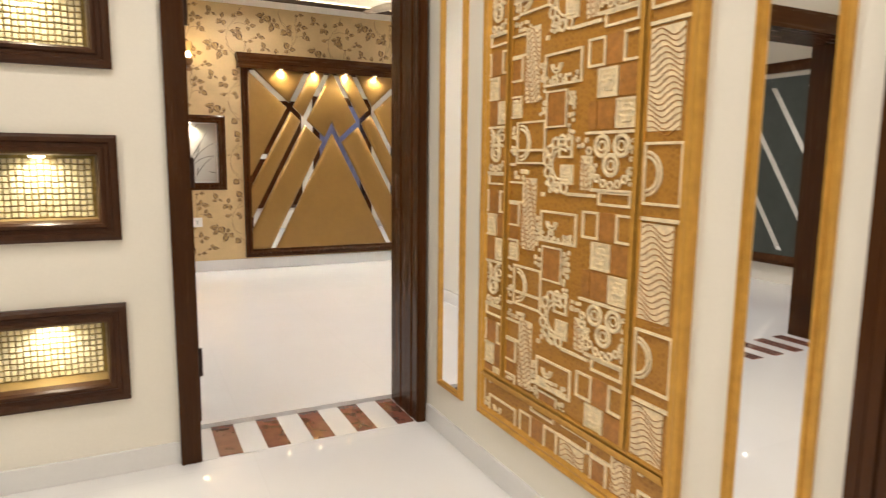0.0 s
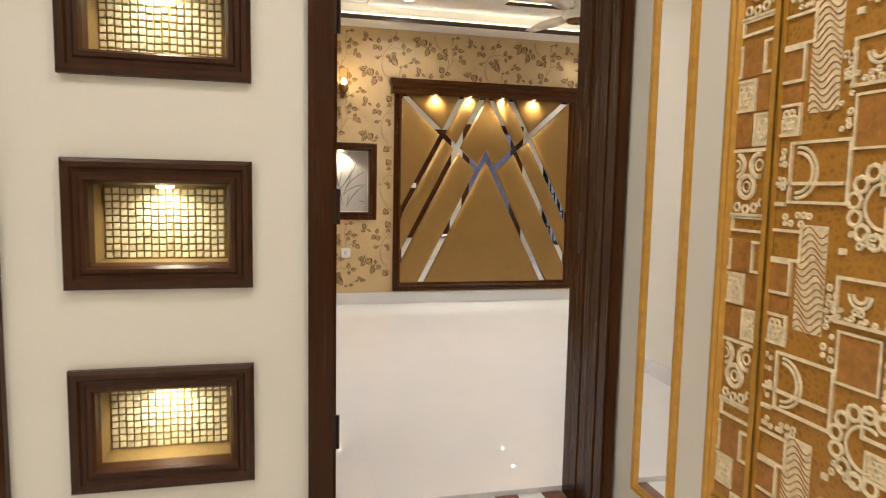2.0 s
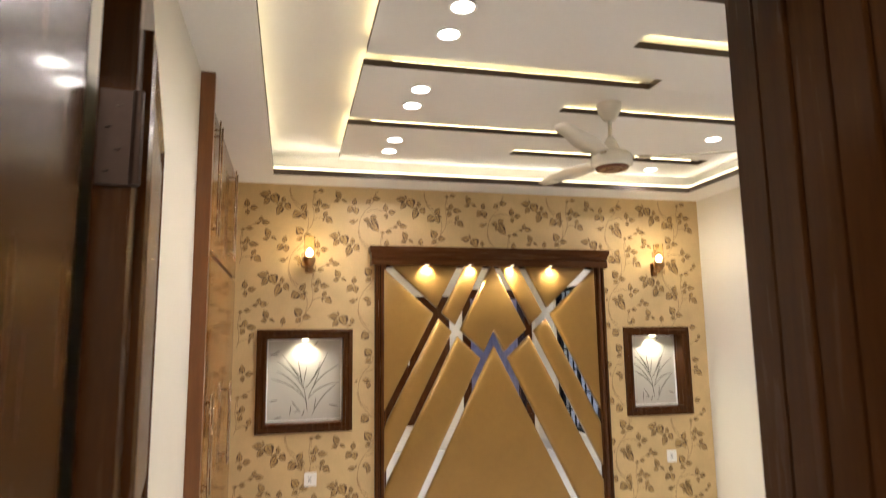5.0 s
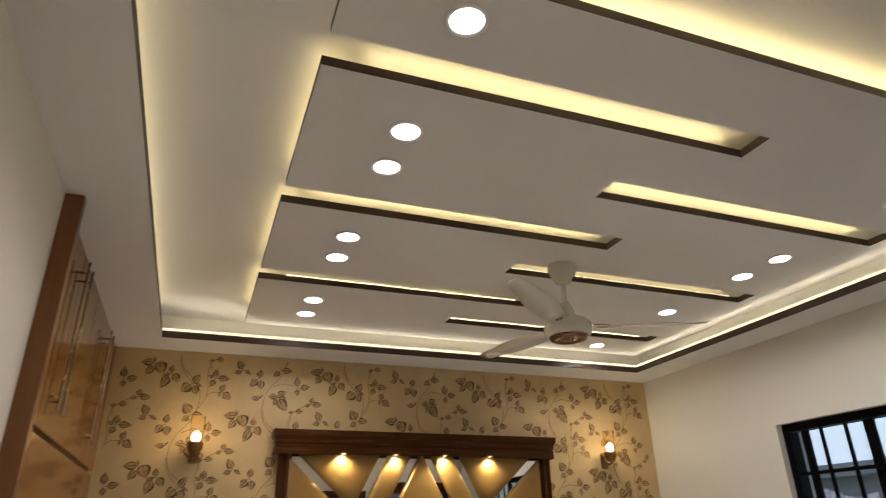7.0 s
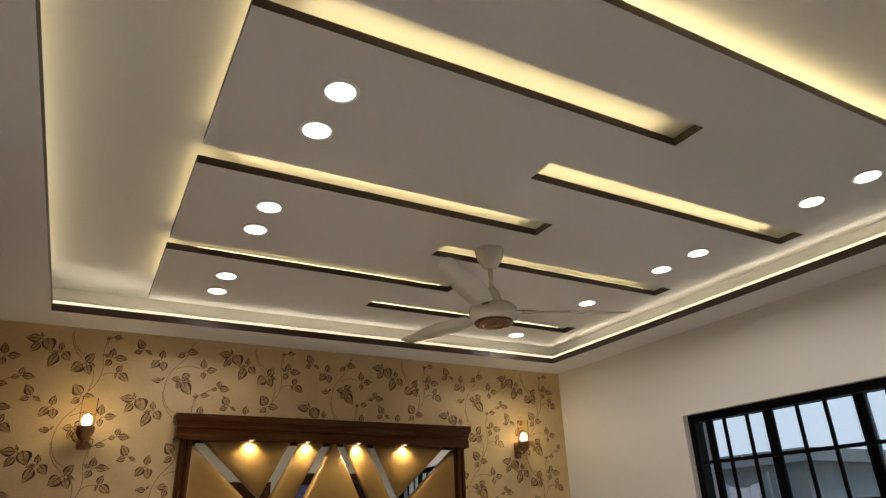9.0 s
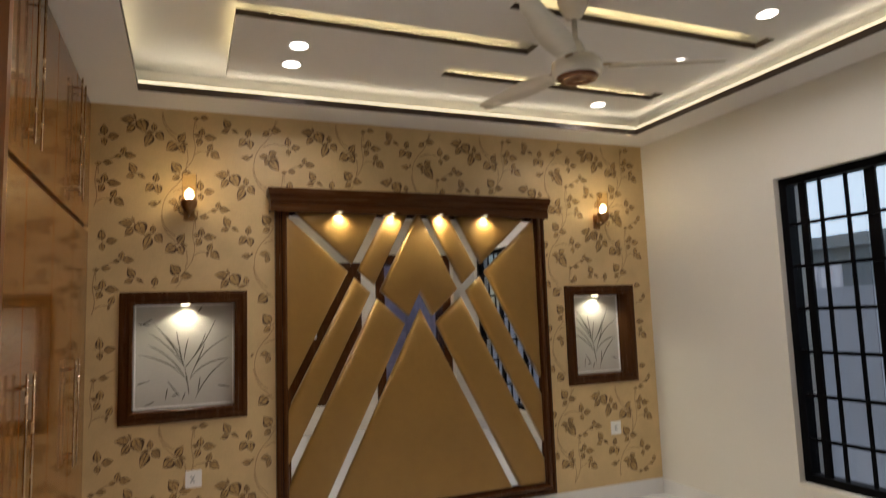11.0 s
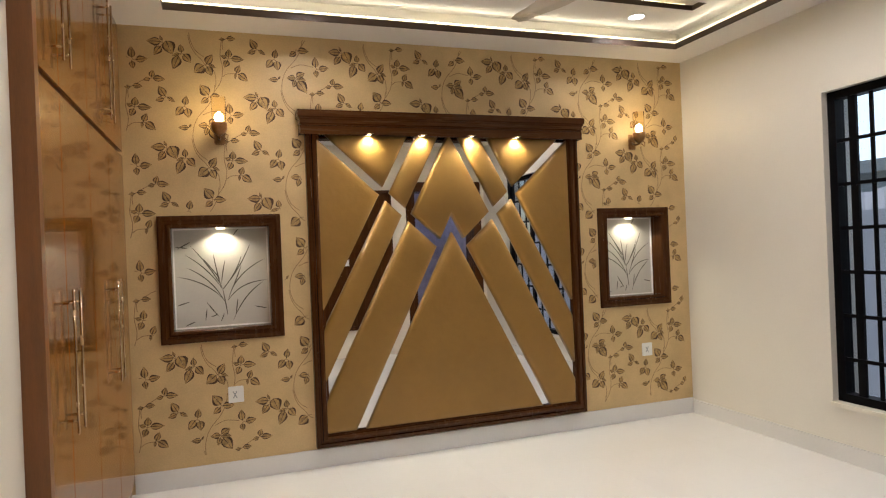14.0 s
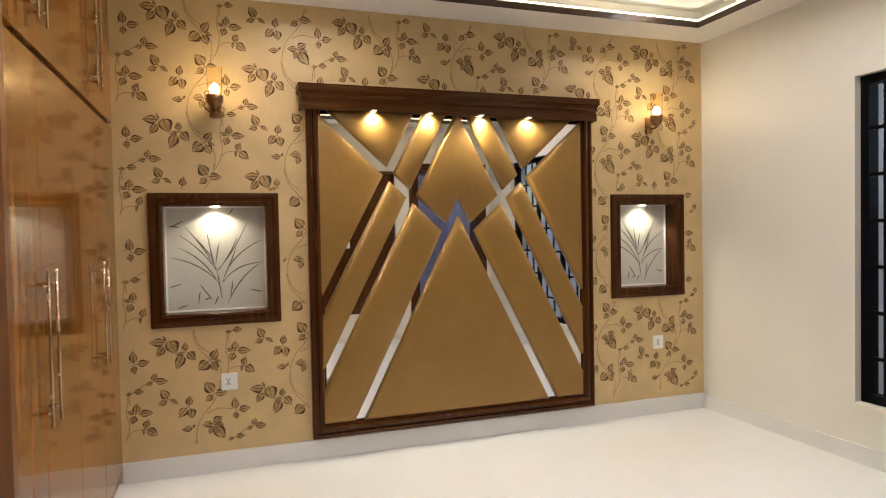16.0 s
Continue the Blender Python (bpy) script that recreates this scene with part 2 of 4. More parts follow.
def tube(bm, pts, r, n=10, mi=0):
    """A round rod along points."""
    pts = [Vector(p) for p in pts]
    loops = []
    for k, p in enumerate(pts):
        t = (pts[min(k + 1, len(pts) - 1)] - pts[max(k - 1, 0)]).normalized()
        a = t.orthogonal().normalized()
        if loops:
            a = (prev - t * prev.dot(t)).normalized()
        prev = a
        c = t.cross(a)
        rr = r[k] if isinstance(r, (list, tuple)) else r
        loops.append([bm.verts.new(p + rr * (math.cos(2 * math.pi * i / n) * a + math.sin(2 * math.pi * i / n) * c)) for i in range(n)])
    for a, b in zip(loops, loops[1:]):
        for i in range(n):
            f = bm.faces.new((a[i], a[(i + 1) % n], b[(i + 1) % n], b[i]))
            f.material_index = mi
    for L in (loops[0], loops[-1]):
        bm.faces.new(L).material_index = mi
    return bm


def lathe(bm, x, y, prof, n=28, mi=0, close=True):
    """Turned shape about an upright axis: profile of (radius, z)."""
    loops = [[bm.verts.new((x + r * math.cos(2 * math.pi * i / n), y + r * math.sin(2 * math.pi * i / n), z)) for i in range(n)] for r, z in prof]
    for a, b in zip(loops, loops[1:]):
        for i in range(n):
            bm.faces.new((a[i], a[(i + 1) % n], b[(i + 1) % n], b[i])).material_index = mi
    if close:
        for L in (loops[0], loops[-1]):
            bm.faces.new(L).material_index = mi
    return bm


def lamp(name, kind, at, target, energy, col, size=0.1, blend=0.5, cone=100):
    d = bpy.data.lights.new(name, kind)
    d.energy, d.color = energy, col
    if kind == "AREA":
        d.shape, d.size = "DISK", size
        d.spread = radians(cone)
    elif kind == "SPOT":
        d.spot_size, d.spot_blend, d.shadow_soft_size = radians(cone), blend, size
    else:
        d.shadow_soft_size = size
    ob = new(name, d)
    ob.matrix_basis = look(at, target)
    return ob


# ---- the plan ----
W = 4.61            # bed wall
RX = 2.88           # window wall
LX = -1.183          # wall beside the wardrobe
WX = -1.178          # wardrobe fronts
E0, E1 = 0.114, 0.40 # entrance wall: hall face, bedroom face
GX = 0.010           # hall wall with the gold panels
Z0, Z1, Z2 = 2.82, 2.957, 3.05   # ceiling border, hanging panel, cove top
DW0, DW1, DH = -1.0, -0.05, 2.19  # bedroom doorway
NICHES = [(-1.006, -0.284, 0.898, 1.674), (2.058, 2.692, 0.912, 1.668)]
FZB = 0.024         # bedroom floor
HALLN = [(-1.771, -1.245, 1.543, 1.928), (-1.771, -1.245, 0.923, 1.308), (-1.771, -1.245, 0.305, 0.682)]
BX0, BX1, BY0, BY1 = -0.905, 2.596, 0.70, 4.312   # inner edge of the ceiling border
JF = 0.074          # front of the door frames

# ---- large structure ----
solid("floor", B(-5.2, 3.0, -4.4, 4.8, -0.1, 0.0), FLOOR, "polished white porcelain tile floor, glossy", "floor")

solid("floor_bedroom", B(LX - 0.6, RX, E1 + 0.014, W, 0.0, FZB), FLOOR, "polished white porcelain tile bedroom floor, glossy", "floor")

onw = lambda u, v, d: (u, W - d, v)
bm = wall(bmesh.new(), LX - 0.7, RX, 0.0, Z2, [(a + 0.07, b - 0.07, c + 0.07, d - 0.07) for a, b, c, d in NICHES], onw, 0.0, -0.2)
wall_bed = solid("wall_bed", bm, PAPER, "bed wall covered with tan leaf-patterned wallpaper", "wall")

onr = lambda u, v, d: (RX - d, u, v)
WIN = (1.12, 3.358, 0.377, 2.276)
bm = wall(bmesh.new(), E0, W + 0.2, 0.0, Z2, [WIN], onr, 0.0, -0.23)
solid("wall_window", bm, PAINT, "plain cream painted wall with a barred window", "wall")

solid("wall_left", B(LX - 0.68, LX, E1, 2.5, 0, Z2), PAINT_HALL, "plain off-white painted wall beside the wardrobe", "wall")
solid("wall_behind_wardrobe", B(LX - 0.8, LX - 0.69, 2.5, W, 0, Z2), PAINT, "plain painted wall behind the wardrobe", "wall")

one = lambda u, v, d: (u, E0 - d, v)
D2 = (-3.08, -1.985, 0.0, 2.10)
BATH = (1.82, 2.73, 0.0, 2.23)
holes = [(DW0 - 0.03, GX, 0.0, DH + 0.03), D2, BATH] + [(a + 0.06, b - 0.06, c + 0.06, d - 0.06) for a, b, c, d in HALLN]
bm = wall(bmesh.new(), -5.0, RX, 0.0, Z2, holes, one, 0.0, -(E1 - E0))
solid("wall_entrance", bm, PAINT_HALL, "off-white painted wall with doorway and lit niches", "wall")

ong = lambda u, v, d: (GX - d, u, v)
D3 = (-2.98, -1.94, 0.0, 2.15)
bm = wall(bmesh.new(), -4.2, E0, 0.0, Z2, [D3], ong, 0.0, -0.22)
solid("wall_gold_panels", bm, PAINT_HALL, "off-white painted hall wall carrying gold panels", "wall")
solid("wall_hall_left", B(-3.8, -3.6, -4.2, E0, 0, Z2), PAINT_HALL, "plain off-white hall wall", "wall")
solid("wall_hall_back", B(-3.8, 0.28, -4.4, -4.2, 0, Z2), PAINT_HALL, "plain off-white hall wall", "wall")
solid("ceiling_hall", B(-3.8, 0.28, -4.2, E0, Z0, Z0 + 0.05), CEIL, "plain white hall ceiling", "ceiling")

# second bedroom seen in the hall mirror
solid("wall_second_room_left", B(-5.0, -4.8, E1, W, 0, Z2), PAINT_HALL, "plain off-white wall of the second bedroom", "wall")
solid("wall_second_room_far", B(-4.8, LX - 0.8, W, W + 0.2, 0, Z2), PAINT_HALL, "plain off-white wall of the second bedroom", "wall")
solid("ceiling_second_room", B(-5.0, LX - 0.69, E1, W, Z0, Z0 + 0.05), CEIL, "plain white ceiling of the second bedroom", "ceiling")
# washroom behind the dark doorway, seen in the mirror strips
solid("wall_washroom", B(0.3, RX, -1.9, -1.8, 0, Z2), BLUETILE, "violet-grey tiled washroom wall", "wall")
solid("wall_washroom_side", B(RX, RX + 0.1, -1.9, E0, 0, Z2), BLUETILE, "violet-grey tiled washroom wall", "wall")
solid("ceiling_washroom", B(0.3, RX, -1.8, E0, Z0, Z0 + 0.05), CEIL, "plain white washroom ceiling", "ceiling")

# bedroom ceiling: top sheet, border with dark edge, hanging slotted panel
solid("ceiling", B(LX - 0.7, RX, E1, W, Z2, Z2 + 0.08), CEIL, "painted gypsum ceiling above the lit cove", "ceiling")
flat = lambda u, v, d: (u, v, d)
bm = slab(bmesh.new(), [LX - 0.69, BX0, BX1, RX], [E1, BY0, BY1, W], lambda i, j: not (i == 1 and j == 1), flat, Z0, Z0 + 0.045, 1)
solid("ceiling_border", bm, [CEIL, FASCIA], "dropped gypsum ceiling border with dark brown inner edge", "ceiling")
PX0, PX1, PY0, PY1 = -0.425, BX1 - 0.005, 1.24, BY1 - 0.003
SL = [(PX0, 1.181, y - 0.137, y) for y in (1.685, 2.585, 3.489)]
SR = [(0.82, 2.436, y - 0.137, y) for y in (2.132, 3.02, 3.935)]
us = sorted({PX0, PX1, *[s[0] for s in SL + SR], *[s[1] for s in SL + SR]})
vs = sorted({PY0, PY1, *[s[2] for s in SL + SR], *[s[3] for s in SL + SR]})
inslot = lambda x, y: any(s[0] < x < s[1] and s[2] < y < s[3] for s in SL + SR)
bm = slab(bmesh.new(), us, vs, lambda i, j: not inslot((us[i] + us[i + 1]) / 2, (vs[j] + vs[j + 1]) / 2), flat, Z1, Z1 + 0.035, 1)
solid("ceiling_panel", bm, [CEIL, FASCIA], "hanging grey-white gypsum panel with lit slots and dark edges", "ceiling")


def led(x0, x1, y0, y1, z, m):
    ob = solid("led_strip", B(x0, x1, y0, y1, z, z + 0.006), m, "warm glowing LED strip laid in the ceiling cove", "light strip", kind="", group="cove light strips")
    return ob


def lip(x0, x1, y0, y1):
    """The glowing strip that stands on the border's inner edge."""
    return solid("led_strip", B(x0, x1, y0, y1, Z0 + 0.046, Z0 + 0.060), LEDF, "warm white LED strip along the ceiling border's edge", "light strip", kind="", group="cove light strips")


lip(BX0 - 0.01, BX0 - 0.004, BY0, BY1)
lip(BX1 + 0.004, BX1 + 0.01, BY0, BY1)
lip(BX0 - 0.004, BX1 + 0.004, BY1 + 0.005, BY1 + 0.011)
lip(BX0 - 0.004, BX1 + 0.004, BY0 - 0.01, BY0 - 0.004)
zt = Z0 + 0.0455
# added upstand, out of view: lifts the strip so its glow stays narrow
solid("cove_upstand", B(BX0 - 0.085, BX0 - 0.055, BY0 + 0.02, BY1 - 0.02, Z0 + 0.045, 2.982), CEIL, "unseen white upstand added in the ceiling cove to raise its LED strip", "ceiling")
led(BX0 - 0.083, BX0 - 0.058, BY0 + 0.02, BY1 - 0.02, 2.982, LEDT)
led(BX1 + 0.025, BX1 + 0.045, BY0 + 0.02, BY1 - 0.015, zt, LEDB)
led(BX0 + 0.02, BX1 - 0.02, BY1 + 0.022, BY1 + 0.042, zt, LEDB)
led(BX0 + 0.02, BX1 - 0.02, BY0 - 0.045, BY0 - 0.025, zt, LEDT)
zp = Z1 + 0.037
for a, b in ((SL[0][3], SL[1][2]), (SL[1][3], SL[2][2]), (SL[2][3], 4.2)):
    led(PX0 + 0.015, PX0 + 0.035, a + 0.02, b - 0.02, zp, LEDW)
led(PX0 + 0.05, 2.44, PY0 + 0.012, PY0 + 0.03, zp, LEDY)
for x0, x1, y0, y1 in SL + SR:
    led(max(x0, -0.325) + 0.05, x1 - 0.05, y1 + 0.015, y1 + 0.03, zp, LEDY)

for c in ((LX - 0.6, RX, W - 0.006, W), (RX - 0.006, RX, E1, W - 0.006), (LX - 0.6, RX - 0.006, E1, E1 + 0.006)):
    solid("cove_lining", B(*c, Z0 + 0.046, Z2), CEIL, "white plaster lining of the lit ceiling cove", "ceiling")

# skirtings
bm = bmesh.new()
box(bm, WX, RX, W - 0.012, W + 0.01, 0, 0.142)
box(bm, RX - 0.012, RX + 0.01, E1, W - 0.012, 0, 0.130)
box(bm, LX - 0.01, LX + 0.012, E1, 2.5, 0, 0.13)
solid("baseboard", bm, TILEBAND, "white glossy tile skirting round the bedroom", "skirting", bevel=0.002)
bm = bmesh.new()
box(bm, -1.935, -1.078, E0 - 0.012, E0 + 0.01, 0, 0.09)
box(bm, GX - 0.012, GX + 0.01, -1.858, JF, 0, 0.09)
solid("baseboard_hall", bm, TILEBAND, "cream tile skirting along the hall walls", "skirting", bevel=0.002)


# ---- doors ----
def reeded(bm, x0, x1, y0, y1, z0, z1, n=4, axis="y", g=0.006):
    """A post whose near face is stepped into upright reeds."""
    box(bm, x0, x1, y0 + g, y1, z0, z1)
    w = (x1 - x0) / n
    for i in range(n):
        box(bm, x0 + i * w + 0.004, x0 + (i + 1) * w - 0.004, y0 + (g * 0.5 if i % 2 else 0), y0 + g, z0, z1)


door = thing("door_1", (DW1, E0, 0), "dark brown wooden door frame with open panelled door", "door", kind="structure")
bm = bmesh.new()
reeded(bm, -1.078, DW0, JF, E1 - 0.07, 0, DH, 4)
box(bm, -1.078, DW0 - 0.024, E1 - 0.07, E1 + 0.012, 0, DH)
part("jamb", bm, WOOD, door, bevel=0.0015)
bm = bmesh.new()
box(bm, DW1 + 0.008, GX - 0.014, JF, E1 + 0.012, 0, DH)
for k in range(5):
    box(bm, DW1 + 0.002 - 0.003 * (k % 2), DW1 + 0.008, JF + 0.006 + k * 0.066, JF + 0.066 + k * 0.066, 0, DH)
part("jamb", bm, WOOD, door, bevel=0.0015)
part("strike_plate", B(DW1 - 0.002, DW1 + 0.002, E1 - 0.09, E1 - 0.065, 1.0, 1.16), HINGE, door, "dark steel strike plate")
part("head", B(-1.078, GX - 0.002, JF, E1 + 0.012, DH, DH + 0.11), WOODX, door, bevel=0.003)
lx0, lx1, ly0, ly1 = -1.014, -0.967, E1 + 0.03, 1.31
leaf = part("leaf", B(lx0, lx1, ly0, ly1, 0.034, 2.18), WOOD, door, "dark stained panelled door leaf, open", bevel=0.002)
onl = lambda u, v, d: (lx1 + d, u, v)
for z0, z1 in ((0.12, 0.62), (1.20, 2.06)):
    bm = bmesh.new()
    ring(bm, ly0 + 0.12, ly1 - 0.12, z0, z1, [(0, 0), (0.0, 0.012), (0.02, 0.016), (0.035, 0.004), (0.06, 0.004), (0.09, 0.014)], onl, fill=True)
    part("raised_panel", bm, WOOD, leaf)
bm = bmesh.new()
ring(bm, ly0 + 0.12, ly1 - 0.12, 0.68, 1.14, [(0, 0), (0, 0.012), (0.02, 0.016), (0.035, 0.004), (0.05, 0.004)], onl)
box(bm, lx1, lx1 + 0.01, ly0 + 0.17, ly1 - 0.17, 0.84, 0.94)
for k in range(9):
    y = ly0 + 0.2 + k * 0.062
    tube(bm, [(lx1 + 0.012, y + 0.026 * math.cos(a), 0.89 + 0.03 * math.sin(a)) for a in [i * math.pi / 5 for i in range(9)]], 0.005, 6)
part("carved_band", bm, WOOD, leaf, "carved scroll band across the door")
bm = B(lx1, lx1 + 0.008, ly1 - 0.075, ly1 - 0.035, 0.94, 1.14)
tube(bm, [(lx1, ly1 - 0.055, 1.06), (lx1 + 0.05, ly1 - 0.055, 1.06), (lx1 + 0.055, ly1 - 0.09, 1.06), (lx1 + 0.055, ly1 - 0.17, 1.055)], 0.009)
tube(bm, [(lx1, ly1 - 0.055, 0.98), (lx1 + 0.02, ly1 - 0.055, 0.98)], 0.012)
part("lever_handle", bm, BRONZE, leaf, "bronze lever handle with key plate")
for z in (0.25, 1.1, 1.78):
    bm = B(lx0 + 0.004, lx1 - 0.002, ly0 - 0.008, ly0 + 0.001, z, z + 0.13)
    tube(bm, [(lx1 + 0.004, ly0 - 0.008, z), (lx1 + 0.004, ly0 - 0.008, z + 0.13)], 0.007)
    for k in range(4):
        tube(bm, [(lx0 + 0.016 + 0.012 * (k % 2), ly0 - 0.011, z + 0.02 + k * 0.03), (lx0 + 0.016 + 0.012 * (k % 2), ly0 - 0.007, z + 0.02 + k * 0.03)], 0.004, 8)
    part("hinge", bm, HINGE, leaf, "brown steel butt hinge with screws")

hinge_at = Vector((lx1, ly0, 0))
leaf.matrix_basis = Matrix.Translation(hinge_at) @ Matrix.Rotation(radians(9.0), 4, "Z") @ Matrix.Translation(-hinge_at)

sill = thing("door_sill", (-0.5, 0.2, 0), "white threshold with dark brown marble stripes", "threshold", kind="structure")
part("slab", B(DW0, DW1, JF + 0.01, E1 + 0.012, 0.0005, 0.003), TILEBAND, sill)
for k in range(5):
    x = -0.933 + k * 0.199
    part("marble_stripe", B(x, min(x + 0.096, DW1 - 0.004), JF + 0.016, E1 + 0.010, 0.003, 0.005), MARBLE, sill)

d2 = thing("door_2", (-2.4, E0, 0), "dark brown wooden door frame to a second bedroom", "door", kind="structure")
for x0, x1 in ((-2.015, -1.937), (-3.16, -3.05)):
    bm = bmesh.new()
    reeded(bm, x0, x1, JF, E1 + 0.012, 0, 2.03, 4)
    part("jamb", bm, WOOD, d2, bevel=0.0015)
part("head", B(-3.16, -1.937, JF, E1 + 0.012, 2.03, 2.15), WOODX, d2, bevel=0.003)
s2 = thing("door_sill_second", (-2.4, 0.13, 0), "white threshold with dark brown marble stripes", "threshold", kind="structure")
for k in range(5):
    part("marble_stripe", B(-2.07 - k * 0.2 - 0.096, -2.07 - k * 0.2, JF + 0.01, E1, 0.001, 0.004), MARBLE, s2)

d3 = thing("door_3", (GX, -2.4, 0), "closed dark brown wooden door in the hall", "door", kind="structure")
for y0, y1 in ((-1.975, -1.862), (-3.06, -2.945)):
    bm = bmesh.new()
    for k in range(4):
        w = (y1 - y0) / 4
        box(bm, GX - 0.03 + 0.004 * (k % 2), GX + 0.2, y0 + k * w + 0.002, y0 + (k + 1) * w - 0.002, 0, 2.12)
    part("jamb", bm, WOOD, d3)
part("head", B(GX - 0.03, GX + 0.2, -3.06, -1.862, 2.12, 2.23), WOODX, d3, bevel=0.003)
l3 = part("leaf", B(GX + 0.06, GX + 0.105, -2.945, -1.975, 0.01, 2.12), WOOD, d3)
for z0, z1 in ((0.12, 0.62), (0.7, 1.1), (1.18, 2.0)):
    bm = ring(bmesh.new(), -2.825, -2.095, z0, z1, [(0, 0), (0, 0.012), (0.02, 0.016), (0.035, 0.004), (0.06, 0.004), (0.09, 0.014)], lambda u, v, d: (GX + 0.06 - d, u, v), fill=True)
    part("raised_panel", bm, WOOD, l3)

d4 = thing("door_4", (2.28, E1, 0), "dark brown door frame of the washroom, open", "door", kind="structure")
for x0, x1 in ((1.73, 1.85), (2.70, 2.82)):
    bm = bmesh.new()
    box(bm, x0, x1, E0 - 0.01, E1 + 0.03, 0, 2.2)
    part("jamb", bm, WOOD, d4, bevel=0.003)
part("head", B(1.73, 2.82, E0 - 0.01, E1 + 0.03, 2.2, 2.33), WOODX, d4, bevel=0.003)

tv = thing("media_panel", (0.95, E1, 0.4), "dark wooden television wall panel with white socket", "wall panel")
part("board", B(0.42, 1.50, E1, E1 + 0.03, 0.40, 2.2), WOOD, tv, bevel=0.004)
part("frame", ring(bmesh.new(), 0.40, 1.52, 0.38, 2.22, [(0, 0), (0, 0.045), (0.03, 0.05), (0.06, 0.03)], lambda u, v, d: (u, E1 + d, v)), WOOD, tv)
part("socket", B(0.80, 0.92, E1 + 0.03, E1 + 0.042, 1.23, 1.31), WHITEPL, tv, "white socket plate", bevel=0.003)


# ---- window ----
win = thing("window_1", (RX, 2.28, 0.4), "black metal window with an inner security grille", "window", kind="structure")
y0, y1, z0, z1 = WIN
part("window_frame", ring(bmesh.new(), y0, y1, z0, z1, [(0, -0.046), (0, -0.125), (0.05, -0.125), (0.05, -0.046), (0, -0.046)], onr), BLACK, win)
part("window_sill", B(RX - 0.02, RX + 0.23, y0, y1, z0 - 0.025, z0 - 0.001), PAINT_HALL, win)
for k in range(1, 4):
    y = y0 + (y1 - y0) * k / 4
    part("mullion", B(RX + 0.08, RX + 0.12, y - 0.025, y + 0.025, z0 + 0.05, z1 - 0.05), BLACK, win)
for k in range(4):
    a = y0 + (y1 - y0) * k / 4
    ob = part("pane", B(RX + 0.102, RX + 0.106, a + 0.052, a + (y1 - y0) / 4 - 0.027, z0 + 0.06, z1 - 0.06), GLASS, win)
    ob.visible_shadow = False
grl = thing("window_grille", (RX, 2.28, 0.45), "black square-bar security grille inside the window", "grille")
part("upright_bar", B(RX + 0.056, RX + 0.076, y1 - 0.175, y1 - 0.128, z0 + 0.05, z1 - 0.05), BLACK, grl)
for k in range(12):
    y = y1 - 0.265 - 0.168 * k
    part("upright_bar", B(RX + 0.062, RX + 0.076, y - 0.010, y + 0.010, z0 + 0.05, z1 - 0.05), BLACK, grl)
for k in range(1, 7):
    z = z1 - 0.04 - 0.266 * k
    part("cross_bar", B(RX + 0.054, RX + 0.0615, y0 + 0.05, y1 - 0.05, z - 0.011, z + 0.011), BLACK, grl)

# outside the window
solid("ground", B(RX + 0.23, 3000, -3000, 3000, -0.3, -0.2), PAVE, "grey paved ground outside", "ground")
solid("backdrop", B(60, 60.2, -60, 90, -0.2, 60), SKYGLOW, "pale blue evening sky", "sky")
solid("boundary_wall", B(5.2, 5.4, -20, 30, -0.2, 1.62), OUTWALL, "pale plastered boundary wall outside the window", "wall", kind="")
nb = thing("neighbour_house", (14, 14, -0.2), "grey-green flat-roofed neighbouring house", "house")
part("wall", B(12, 20, 8.5, 20, -0.2, 2.6), OUTGREY, nb)
part("roof", B(11.7, 20.3, 8.2, 20.3, 2.6, 2.85), OUTGREY, nb)
cl = thing("clothes_line", (11, 9.5, -0.2), "white washing on a clothes line outside", "clothes line")
for y in (8.5, 10.9):
    part("post", tube(bmesh.new(), [(10.8, y, -0.2), (10.8, y, 2.4)], 0.03), OUTGREY, cl)
part("line", tube(bmesh.new(), [(10.8, 8.5, 2.26), (10.8, 10.9, 2.26)], 0.006, 6), OUTGREY, cl)
bm = bmesh.new()
prev = None
for k in range(41):
    y = 8.7 + k * 0.05
    row = [bm.verts.new((10.8 + 0.06 * math.sin(k * 1.3), y, z)) for z in (1.0, 2.25 - 0.1 * math.sin(k * 0.2))]
    if prev:
        bm.faces.new((prev[0], row[0], row[1], prev[1]))
    prev = row
part("cloth", bm, CLOTH, cl)

# ---- ceiling lights ----
def downlight(x, y, z, e, col=(1.0, 0.925, 0.895), group="ceiling downlights"):
    ob = thing("downlight", (x, y, z), "round white recessed LED downlight, lit", "downlight", group)
    part("rim", lathe(bmesh.new(), x, y, [(0.062, z), (0.062, z - 0.006), (0.05, z - 0.006), (0.05, z - 0.002)], close=False), WHITEPL, ob, smooth=True)
    part("diffuser", lathe(bmesh.new(), x, y, [(0.05, z - 0.001), (0.05, z - 0.004), (0.01, z - 0.0045)]), DISC, ob, "glowing diffuser disc")
    lamp("downlight_lamp", "AREA", (x, y, z - 0.012), (x, y, 0), e, col, 0.09, cone=150)


for y in (1.376, 1.931, 2.176, 2.831, 3.082, 3.743, 4.01):
    downlight(-0.082, y, Z1, 5.0)
for y in (1.492, 1.745, 2.396, 2.659, 3.305, 4.117):
    downlight(2.118, y, Z1, 5.0)
# hall fittings are unseen; their places are chosen to brighten the hall walls
for x, y in ((-0.75, -0.75), (-1.0, -2.4), (-2.3, -1.0), (-2.3, -2.4), (-1.0, -3.6)):
    downlight(x, y, Z0, 11.5, (1.0, 0.92, 0.84), group="hall downlights")
